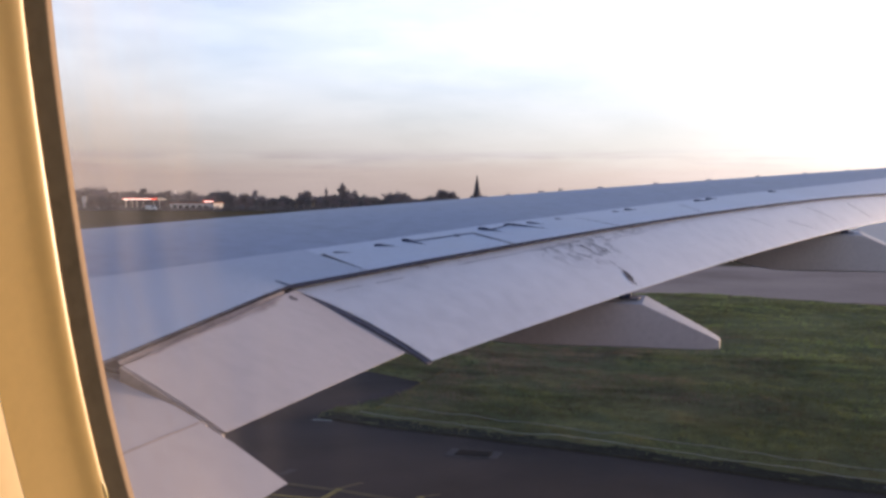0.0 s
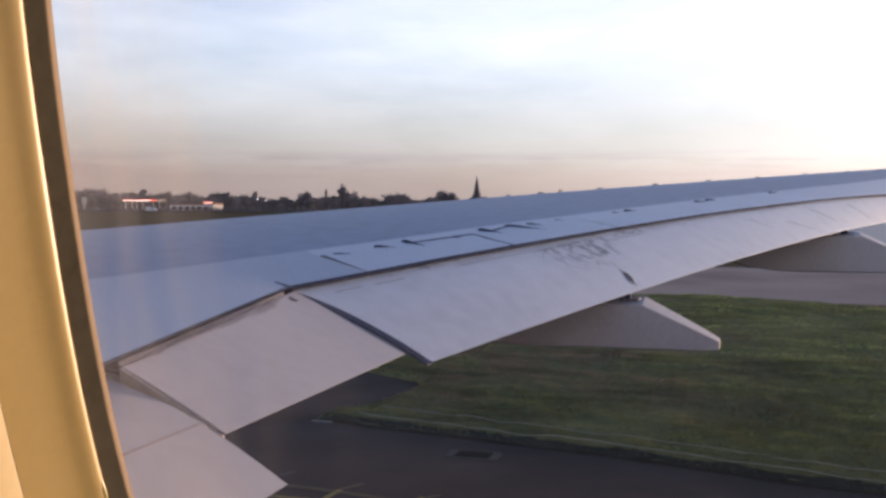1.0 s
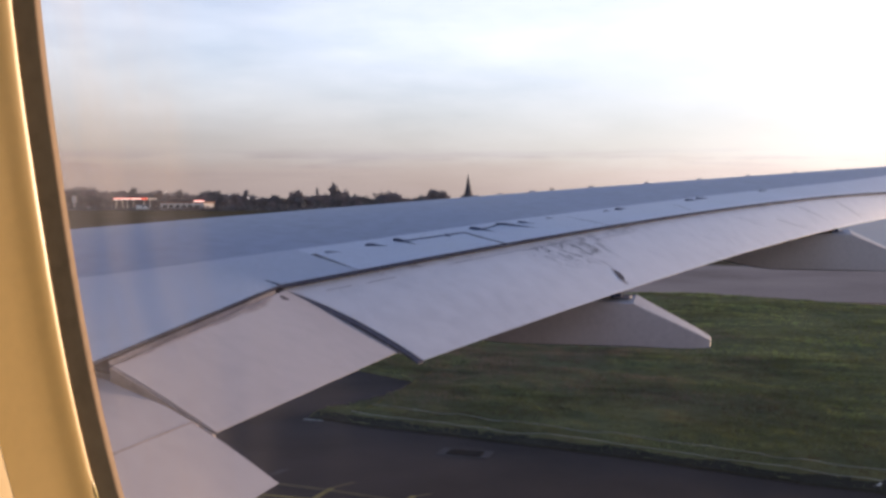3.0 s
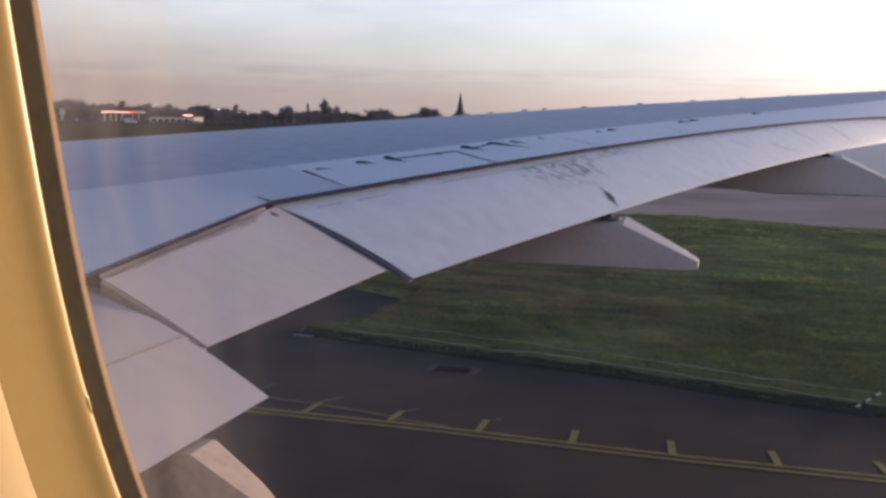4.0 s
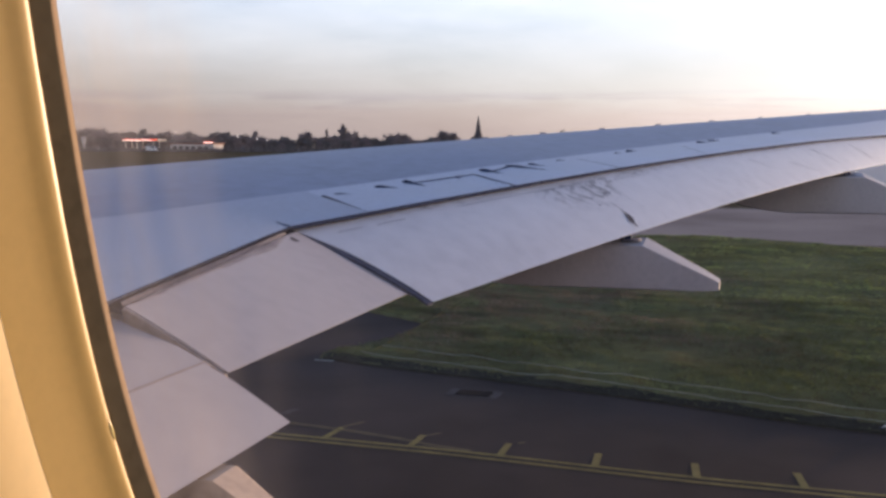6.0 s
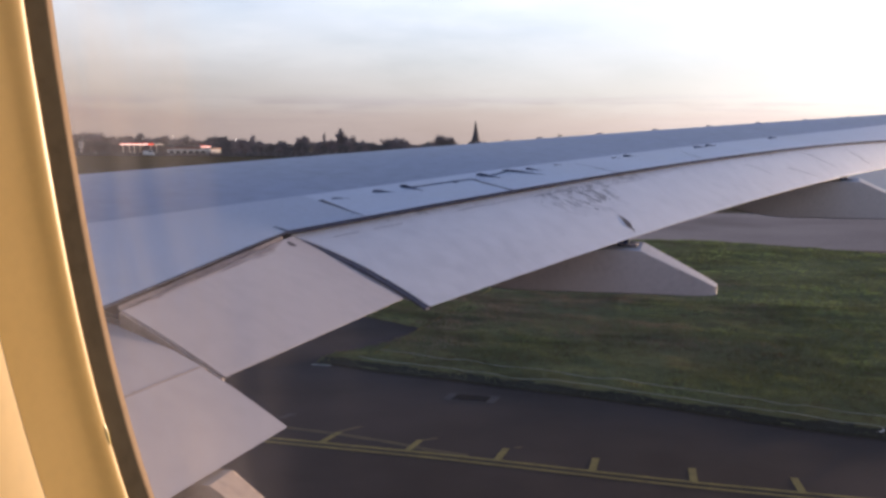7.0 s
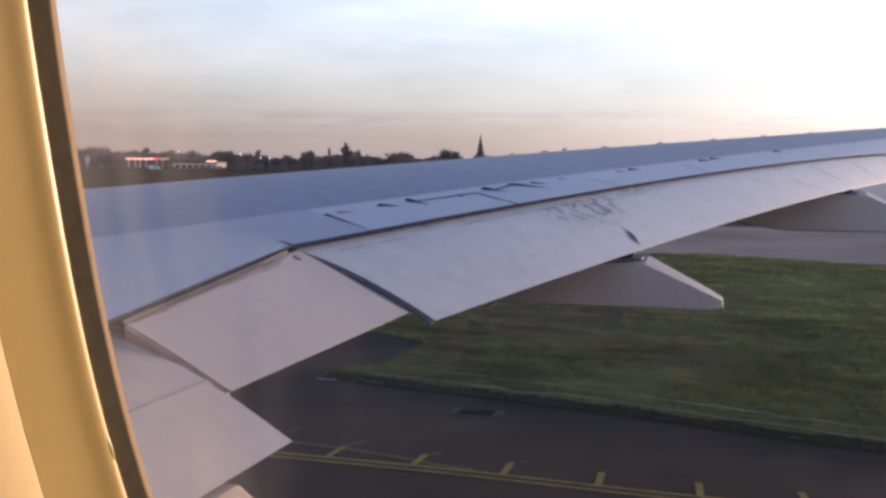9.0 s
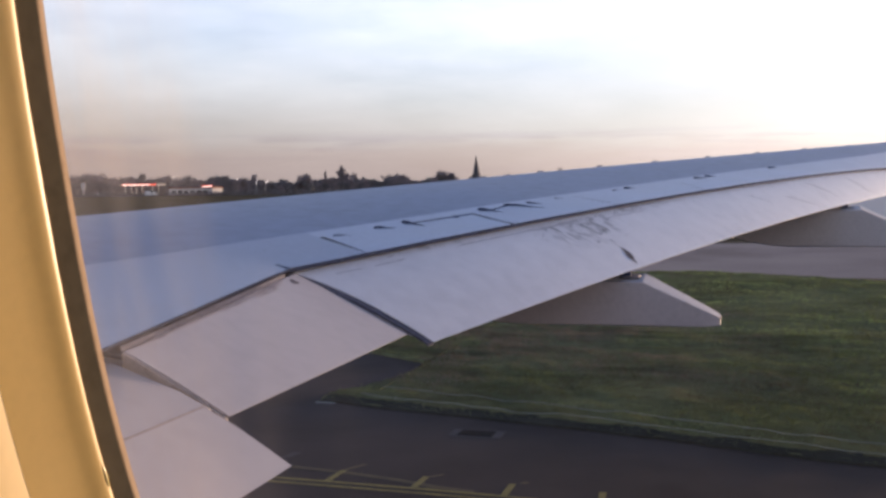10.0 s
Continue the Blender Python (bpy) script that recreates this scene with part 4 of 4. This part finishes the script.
def ring(offset, y, n=128):
    out = []
    for i in range(n):
        a = 2 * math.pi * i / n
        c, s = math.cos(a), math.sin(a)
        z = (WIN_B + offset) * math.copysign(abs(s) ** (2 / WIN_N), s)
        out.append((WIN_X + (WIN_A + offset) * math.copysign(abs(c) ** (2 / WIN_N), c), y - LEAN * z, WIN_Z + z))
    return out


def frame_ring(y, half_w, half_h, n=128):
    out = []
    for x, _, z in ring(0, y, n):
        k = max(abs(x - WIN_X) / half_w, abs(z - WIN_Z) / half_h)
        out.append((WIN_X + (x - WIN_X) / k, y - LEAN * (z - WIN_Z) / k, WIN_Z + (z - WIN_Z) / k))
    return out


window = tagged(new("window_1"), "oval aircraft cabin window with cream surround and smeared pane", "window", kind="structure")
part("window_frame", loft("window_frame", [ring(o, y) for o, y in ((0.0074, 0.2135), (0.0074, 0.2), (0.0098, 0.185), (0.016, 0.165), (0.034, 0.152), (0.06, 0.148))],
                          M_TRIM, closed_v=True, caps=False), None, window, "cream plastic window surround")
part("window_reveal", loft("window_reveal", [ring(o, y) for o, y in ((0.006, 0.2428), (0.0034, 0.2418), (0.0018, 0.2405), (0.00165, 0.2397), (0.00162, 0.239), (0.00175, 0.2381), (0.002, 0.237), (0.0023, 0.236), (0.0027, 0.2348),
                                                                    (0.0032, 0.2333), (0.0039, 0.231), (0.005, 0.226), (0.0062, 0.22), (0.0074, 0.2137))],
                           M_REVEAL, closed_v=True, caps=False, crease=30), None, window, "plastic reveal with a raised lip, glancing amber light painted in")
part("gasket", loft("gasket", [ring(o, y) for o, y in ((0.0018, 0.2503), (0.0022, 0.2485), (0.0028, 0.2459), (0.0034, 0.2432), (0.0062, 0.2424))], M_GASKET, closed_v=True, caps=False), None, window, "brown rubber gasket")
part("outer_edge", loft("outer_edge", [ring(o, y) for o, y in ((0.0042, 0.2548), (0.0031, 0.2543), (0.0027, 0.253), (0.0022, 0.2514), (0.0018, 0.2501), (0.0019, 0.2498))], M_EDGE, closed_v=True, caps=False), None, window, "thin peach-coloured outer edge")
pane = part("pane", mesh_of("pane", ring(0.0034, 0.2542), [tuple(range(128))], M_PANE), None, window, "smeared clear acrylic pane")
pane.visible_shadow = False
# small glossy nub added as the raised lip's glint, low on the forward side
nub = bmesh.new()
bmesh.ops.create_uvsphere(nub, u_segments=16, v_segments=10, radius=1.0, matrix=Matrix.Translation((-0.1850, 0.2574, EYE - 0.088)) @ Matrix.Rotation(0.2, 4, "X") @ Matrix.Rotation(-0.135, 4, "Y") @ Matrix.Diagonal((0.0006, 0.0009, 0.0042, 1)))
part("lip_glint", nub, M_NUB, window, "small glossy yellow nub added as a glint on the lip", True)

tagged(new("wall_window_side", loft("wall_window_side", [ring(0.059, 0.1482), frame_ring(0.146, 1.8, 1.0)], M_TRIM, closed_v=True, caps=False)), "cream cabin side wall panel", "wall", kind="structure")
tagged(new("wall_outer_skin", loft("wall_outer_skin", [ring(0.004, 0.255), ring(0.03, 0.266), frame_ring(0.268, 16.0, 2.1)], M_SKIN, closed_v=True, caps=False)), "fuselage outer skin round the window", "wall", kind="structure")
X0, X1, Y0, Y1, Z0, Z1 = WIN_X - 1.85, WIN_X + 1.85, -3.6, 0.4, WIN_Z - 1.02, WIN_Z + 1.02
def side_y(z):
    """The lining's inner face at height z."""
    return 0.2 - LEAN * (z - WIN_Z)


for nm, x in (("wall_front", X0), ("wall_rear", X1)):
    prof = [(Y0, Z0), (side_y(Z0), Z0), (side_y(Z1), Z1), (Y0, Z1)]
    vs = [(x + s, y, z) for s in (-0.02, 0.02) for y, z in prof]
    fs = [(0, 1, 2, 3), (7, 6, 5, 4)] + [(i, (i + 1) % 4 + 0, (i + 1) % 4 + 4, i + 4) for i in range(4)]
    tagged(new(nm, mesh_of(nm, vs, fs, M_CABIN)), "plain cabin lining", "wall", kind="structure")
for nm, size, at in (("wall_far_side", (X1 - X0 - 0.04, 0.04, Z1 - Z0), (WIN_X, Y0, WIN_Z)),
                     ("floor", (X1 - X0, side_y(Z0) - Y0, 0.04), (WIN_X, (Y0 + side_y(Z0)) / 2, Z0 - 0.02)),
                     ("ceiling", (X1 - X0, side_y(Z1) - Y0, 0.04), (WIN_X, (Y0 + side_y(Z1)) / 2, Z1 + 0.02))):
    bm = box(size, at)
    tagged(part(nm, bm, M_CABIN), "plain cabin lining" if nm != "floor" else "plain cabin floor", nm.split("_")[0], kind="structure")


# ================= distance =================
def clumps(name, spots, count, size, material, seed):
    """A crown: many small ragged clumps spread through a set of balls (centre, radius, squash)."""
    r = np.random.default_rng(seed)
    vs, fs = [], []
    weights = np.array([s[1] ** 2 for s in spots])
    pick = r.choice(len(spots), count, p=weights / weights.sum())
    for i in pick:
        c, rad, sq = spots[i]
        d = r.normal(0, 1, 3)
        d /= np.linalg.norm(d)
        p = np.array(c) + d * rad * r.uniform(0.35, 1.0) * np.array((1, 1, sq))
        k = len(vs)
        for a in range(4):
            v = r.normal(0, 1, 3)
            vs.append(tuple(p + v / np.linalg.norm(v) * size * r.uniform(0.5, 1.2)))
        fs += [(k, k + 1, k + 2), (k, k + 2, k + 3), (k, k + 3, k + 1)]
    return mesh_of(name, vs, fs, material)


def twigs(name, spots, base, count, size, material, seed):
    """A bare crown: thin spars running outwards through a set of balls, denser towards the middle."""
    r = np.random.default_rng(seed)
    vs, fs = [], []
    weights = np.array([s[1] ** 2 for s in spots])
    pick = r.choice(len(spots), count, p=weights / weights.sum())
    for i in pick:
        c, rad, sq = spots[i]
        d = r.normal(0, 1, 3)
        d /= np.linalg.norm(d)
        p = np.array(c) + d * rad * r.uniform(0.0, 0.95) * np.array((1, 1, sq))
        out = p - np.array(base)
        out = out / np.linalg.norm(out) + r.normal(0, 0.45, 3)
        out *= size * r.uniform(1.6, 3.6) / np.linalg.norm(out)
        side = np.cross(out, r.normal(0, 1, 3))
        side *= size * r.uniform(0.16, 0.4) / np.linalg.norm(side)
        k = len(vs)
        vs += [tuple(p - side), tuple(p + side), tuple(p + out)]
        fs.append((k, k + 1, k + 2))
    return mesh_of(name, vs, fs, material)


def tree(kind_name, height, spread, seed, material, label, column=False, bare=False):
    r = random.Random(seed)
    t = thing(kind_name, (0, 0, 0), label, "tree", "trees on the horizon")
    bm = rod((0, 0, 0), (0, 0, height * 0.55), height * 0.03, height * 0.015, 7)
    spots = []
    for k in range(9):
        a = k * 2.4 + r.uniform(-0.4, 0.4)
        z0 = height * r.uniform(0.2, 0.5)
        ln = spread * r.uniform(0.35, 0.75)
        tip = (ln * math.cos(a), ln * math.sin(a), height * r.uniform(0.45, 0.8))
        rod((0, 0, z0), tip, height * 0.012, height * 0.004, 5, bm)
        spots.append((tip, spread * r.uniform(0.25, 0.42), 1.5 if column else 0.8))
    spots.append(((0, 0, height * (0.66 if column else 0.68)), spread * (0.7 if column else 0.58), 2.0 if column else 0.85))
    if column:
        spots += [((0, 0, height * 0.5), spread * 0.8, 2.4), ((0, 0, height * 0.83), spread * 0.5, 2.0)]
    spots.append(((0, 0, height * 0.3), spread * 0.6, 0.8))
    spots.append(((0, 0, height * 0.13), spread * 0.55, 0.7))
    part("trunk", bm, M_BARK, t)
    if bare:
        part("crown", twigs("crown", spots, (0, 0, height * 0.35), 3600, 0.035 * height, material, seed), None, t)
    else:
        part("crown", clumps("crown", spots, 1500, 0.034 * height, material, seed), None, t)
    return t


BARE, GREEN = "bare brown winter tree in the far tree line", "dark evergreen tree in the far tree line"
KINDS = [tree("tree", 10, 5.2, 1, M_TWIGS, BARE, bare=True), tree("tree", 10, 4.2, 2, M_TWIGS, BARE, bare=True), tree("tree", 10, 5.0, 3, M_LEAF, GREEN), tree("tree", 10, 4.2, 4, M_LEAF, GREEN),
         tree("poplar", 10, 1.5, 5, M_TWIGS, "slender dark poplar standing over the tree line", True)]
BASES = [(-620, 900), (-600, 905), (-580, 910), (-560, 900), (-540, 905)]
for ob, (x, y) in zip(KINDS, BASES):
    ob.location = (x, y, -0.08)


def put_tree(k, slope, dist, height, wide=1.0):
    """A copy of kind k on the bearing slope = x / y."""
    s = height / 10
    m = Matrix.Translation((slope * dist, dist, -0.08)) @ Matrix.Rotation(random.uniform(0, 6.28), 4, "Z") @ Matrix.Diagonal((s * wide, s * wide, s, 1))
    ob = copy_thing(KINDS[k], m)
    ob.matrix_world = m
    return ob


random.seed(11)
# a low dark belt of trees, then the crowns that stand over it: bearing, top over eye level as a share of the distance, kind, width
TOPS = [(-0.82, 0.0125), (-0.715, 0.012), (-0.70, 0.0075), (-0.63, 0.0075), (-0.585, 0.005), (-0.565, 0.008), (-0.53, 0.006), (-0.505, 0.003), (-0.48, 0.0025), (-0.45, 0.0045),
        (-0.42, 0.006), (-0.39, 0.0035), (-0.375, 0.0022), (-0.355, 0.004), (-0.335, 0.0012), (-0.31, 0.0035), (-0.283, -0.001), (-0.2, -0.002)]


def top_at(s):
    return float(np.interp(s, [p[0] for p in TOPS], [p[1] for p in TOPS]))


s = -0.82
while s < -0.287:
    for row, dist in enumerate((455, 500, 560)):
        d = dist + random.uniform(-15, 15)
        b = s + random.uniform(-0.006, 0.006)
        h = 5.3 + top_at(b) * d * random.uniform(0.8, 1.05)
        put_tree(random.choice((0, 1, 0, 3, 2) if row else (3, 3, 2, 2, 0)), b, d, max(4.5, h if row else h * 0.72), random.uniform(0.8, 1.2))
    s += 0.0085
for b, top, k, wide in ((-0.80, 0.014, 0, 1.2), (-0.775, 0.013, 1, 1.3), (-0.752, 0.0138, 0, 1.15), (-0.7335, 0.016, 0, 1.1), (-0.7184, 0.0152, 0, 1.0), (-0.7036, 0.0102, 1, 0.9), (-0.6887, 0.0108, 0, 0.8), (-0.6754, 0.0109, 1, 0.8),
                        (-0.6642, 0.0153, 3, 0.5), (-0.6535, 0.009, 0, 0.8), (-0.6338, 0.0109, 1, 0.9), (-0.6195, 0.0085, 0, 0.8), (-0.6029, 0.0122, 2, 0.85), (-0.5875, 0.0061, 0, 0.8), (-0.5755, 0.0098, 2, 0.6), (-0.5684, 0.0117, 2, 0.6),
                        (-0.558, 0.0111, 3, 0.8), (-0.5512, 0.0066, 3, 0.7), (-0.5353, 0.0087, 2, 0.8), (-0.5215, 0.011, 1, 0.4), (-0.5148, 0.0063, 2, 0.7), (-0.4878, 0.0057, 3, 0.8), (-0.4645, 0.0094, 0, 0.65), (-0.4579, 0.0106, 1, 0.5),
                        (-0.4369, 0.0131, 4, 0.42), (-0.4265, 0.0071, 2, 0.6), (-0.418, 0.0176, 4, 1.1), (-0.4123, 0.0107, 4, 0.9), (-0.4046, 0.0113, 0, 0.45), (-0.3931, 0.0066, 2, 0.6), (-0.3817, 0.0049, 2, 0.55), (-0.3647, 0.0079, 0, 0.8),
                        (-0.3553, 0.0091, 0, 0.8), (-0.3478, 0.0068, 1, 0.8), (-0.3398, 0.0025, 2, 0.7), (-0.3213, 0.0051, 3, 0.55), (-0.3109, 0.008, 0, 0.75), (-0.3031, 0.0109, 1, 1.0), (-0.2958, 0.0086, 0, 0.7)):
    put_tree(k, b, 545, 5.3 + top * 545, wide * 1.2)
put_tree(1, -0.2376, 900, 5.3 + 0.0062 * 900, 0.9)
for b, top in ((-0.288, 0.0002), (-0.284, 0.0009), (-0.279, 0.0006), (-0.262, 0.0012), (-0.258, 0.0003)):
    put_tree(3, b, 1000, 5.3 + top * 1000, 1.2)

# ---- church ----
church = thing("church", (-0.2695 * 1100, 1100, -0.08), "far grey stone church with a tall slate spire", "church")
part("tower", box((8.2, 8.2, 10.8), (0, 0, 5.4), 0.15), M_STONE, church)
part("spire", rod((0, 0, 10.6), (0, 0, 33.0), 4.2, 0.1, 8), M_SLATE, church, "tapering slate spire")
for dx, dy in ((-3.3, -3.3), (3.3, -3.3), (3.3, 3.3), (-3.3, 3.3)):
    part("pinnacle", rod((dx, dy, 10.7), (dx, dy, 12.9), 0.45, 0.05, 6), M_STONE, church)
nave = bmesh.new()
vs = [nave.verts.new(p) for p in ((-8, -4, 0), (12, -4, 0), (12, 4, 0), (-8, 4, 0), (-8, -4, 5.5), (12, -4, 5.5), (12, 4, 5.5), (-8, 4, 5.5))]
for f in ((0, 1, 5, 4), (1, 2, 6, 5), (2, 3, 7, 6), (3, 0, 4, 7)):
    nave.faces.new([vs[i] for i in f])
part("nave_wall", nave, M_STONE, church)
nroof = bmesh.new()
vs = [nroof.verts.new(p) for p in ((-8, -4.4, 5.4), (12, -4.4, 5.4), (12, 4.4, 5.4), (-8, 4.4, 5.4), (-8, 0, 8.8), (12, 0, 8.8))]
for f in ((0, 1, 5, 4), (2, 3, 4, 5), (0, 4, 3), (1, 2, 5)):
    nroof.faces.new([vs[i] for i in f])
part("nave_roof", nroof, M_SLATE, church)

twin = thing("bell_turret", (-0.183 * 1150, 1150, -0.08), "far slender pair of stone turrets", "tower")
for dx in (-1.4, 1.4):
    part("turret", rod((dx, 0, 0), (dx, 0, 14.0), 1.1, 1.0, 8), M_STONE, twin)
    part("turret_cap", rod((dx, 0, 14.0), (dx, 0, 18.4), 1.15, 0.1, 8), M_SLATE, twin)

# ---- petrol station ----
SY = 420.0
can = thing("station_canopy", (-0.661 * SY, SY, -0.08), "lit petrol station canopy with red and white fascia", "canopy")
part("roof", box((18.6, 8, 0.55), (0, 0, 5.2), 0.05), M_WALL, can)
part("lit_fascia", box((15.2, 0.12, 0.26), (-1.6, -4.06, 5.14)), M_CANOPY, can, "glowing white fascia")
part("red_fascia", box((18.6, 0.1, 0.22), (0, -4.06, 5.42)), M_REDLIT, can, "glowing red band")
part("red_end", box((3.2, 0.14, 0.36), (7.7, -4.06, 5.12)), M_REDLIT, can, "glowing red end of the fascia")
for dx in (-8.6, -2.5, 6.5):
    for dy in (-2.5, 2.5):
        part("column", box((0.4, 0.4, 4.9), (dx, dy, 2.45), 0.03), M_WALL, can)
for dx in (-5.5, 0, 5.5):
    pump = thing("fuel_pump", (-0.661 * SY + dx, SY - 1.5, -0.08), "small white and red fuel pump under the canopy", "pump", "pumps under the canopy")
    part("body", box((1.0, 0.6, 1.9), (0, 0, 0.95), 0.08), M_WALL, pump)
    part("sign", box((1.1, 0.65, 0.3), (0, 0, 2.05), 0.05), M_ROOF, pump)
shop = thing("station_shop", (-0.597 * SY, SY + 2, -0.08), "low white station shop with red roof edge", "building")
part("wall", box((23, 9, 3.2), (0, 0, 1.6), 0.05), M_WALL, shop)
part("roof", box((23.6, 9.6, 0.6), (0, 0, 3.5), 0.05), M_ROOF, shop)
for k in range(6):
    part("window", box((2.2, 0.06, 1.5), (-9 + 3.3 * k, -4.53, 1.5)), M_WINDOW, shop)
part("lit_sign", box((5.5, 0.12, 0.3), (9.0, -4.9, 4.35)), M_REDLIT, shop, "glowing red sign")
part("lit_sign_strip", box((5.0, 0.1, 0.25), (9.0, -4.92, 4.0)), M_CANOPY, shop, "glowing white strip")
part("sign_post", box((0.2, 0.2, 4.2), (9, -4.7, 2.1)), M_WALL, shop)
pylon = thing("price_pylon", (-0.7345 * SY, SY - 4, -0.08), "tall white price sign on a post", "sign")
part("board", box((2.4, 0.4, 3.2), (0, 0, 5.0), 0.06), M_WALL, pylon)
part("post", box((0.8, 0.3, 3.6), (0, 0, 1.8), 0.04), M_WALL, pylon)


def vehicle(name, length, height, paint, at, turn, label, boxy):
    t = thing(name, at, label, "vehicle")
    t.rotation_euler = (0, 0, turn)
    body = bmesh.new()
    if boxy:
        prof = [(-0.5, 0.18), (0.5, 0.18), (0.5, 0.5), (0.4, 0.58), (0.3, 0.97), (-0.48, 1.0), (-0.5, 0.9)]
    else:
        prof = [(-0.5, 0.22), (0.5, 0.22), (0.5, 0.5), (0.25, 0.6), (0.1, 0.98), (-0.3, 1.0), (-0.45, 0.65), (-0.5, 0.6)]
    ring2 = [[body.verts.new((px * length, sy * 0.9, pz * height)) for px, pz in prof] for sy in (-1, 1)]
    body.faces.new(ring2[0])
    body.faces.new(list(reversed(ring2[1])))
    for i in range(len(prof)):
        j = (i + 1) % len(prof)
        body.faces.new((ring2[0][j], ring2[0][i], ring2[1][i], ring2[1][j]))
    bmesh.ops.recalc_face_normals(body, faces=body.faces)
    bmesh.ops.bevel(body, geom=list(body.edges), offset=0.06, segments=1, affect="EDGES")
    part("body", body, paint, t)
    part("windscreen", box((0.08, 1.5, 0.3 * height), (length * (0.35 if boxy else 0.17), 0, 0.78 * height)), M_WINDOW, t)
    for sy in (-0.905, 0.905):
        part("side_window", box((length * 0.22, 0.03, 0.24 * height), (length * (0.2 if boxy else -0.08), sy, 0.78 * height)), M_WINDOW, t)
        for px in (-0.32, 0.32):
            part("wheel", rod((px * length, sy - 0.1, 0.33), (px * length, sy + 0.1, 0.33), 0.33, 0.33, 12), M_TYRE, t)
    return t


vehicle("van", 5.2, 2.4, M_CAR, (-0.652 * 400, 400, -0.08), 0.0, "white panel van driving on the road before the tree line", True)
vehicle("car", 4.4, 1.5, M_CAR, (-0.722 * 410, 410, -0.08), 0.0, "white car parked by the station", False)
vehicle("car", 4.4, 1.5, M_DARKCAR, (-0.63 * 405, 405, -0.08), 0.0, "dark car parked by the station", False)
for b, d, h in ((-0.6215, 400, 8.4), (-0.519, 420, 5.6), (-0.543, 410, 7.0), (-0.508, 405, 5.4)):
    lamp = thing("street_lamp", (b * d, d, -0.08), "slim street lamp with a bright head", "lamp", "street lamps")
    part("pole", rod((0, 0, 0), (0, 0, h), 0.1, 0.06, 8), M_METAL, lamp)
    part("head", box((0.5, 0.3, 0.16), (0.2, 0, h), 0.04), M_LAMP, lamp, "glowing lamp head")

# ---- low hedges before the station ----
def hedge(name, slope0, slope1, dist, tall, seed):
    r = np.random.default_rng(seed)
    vs, fs = [], []
    for _ in range(2600):
        b = r.uniform(slope0, slope1)
        lump = 0.6 + 0.5 * noise.noise((b * 160, seed, 0))
        p = np.array((b * dist, dist + r.uniform(-1.5, 1.5), -0.08 + tall * lump * r.uniform(0, 1)))
        k = len(vs)
        for _a in range(3):
            vs.append(tuple(p + r.normal(0, 0.4, 3)))
        fs.append((k, k + 1, k + 2))
    return tagged(new(name, mesh_of(name, vs, fs, M_LEAF)), "low dark ragged hedge along the road", "hedge", kind="stuff")


hedge("hedge", -0.79, -0.6, 404, 1.5, 3)
hedge("hedge", -0.6, -0.36, 398, 2.6, 4)
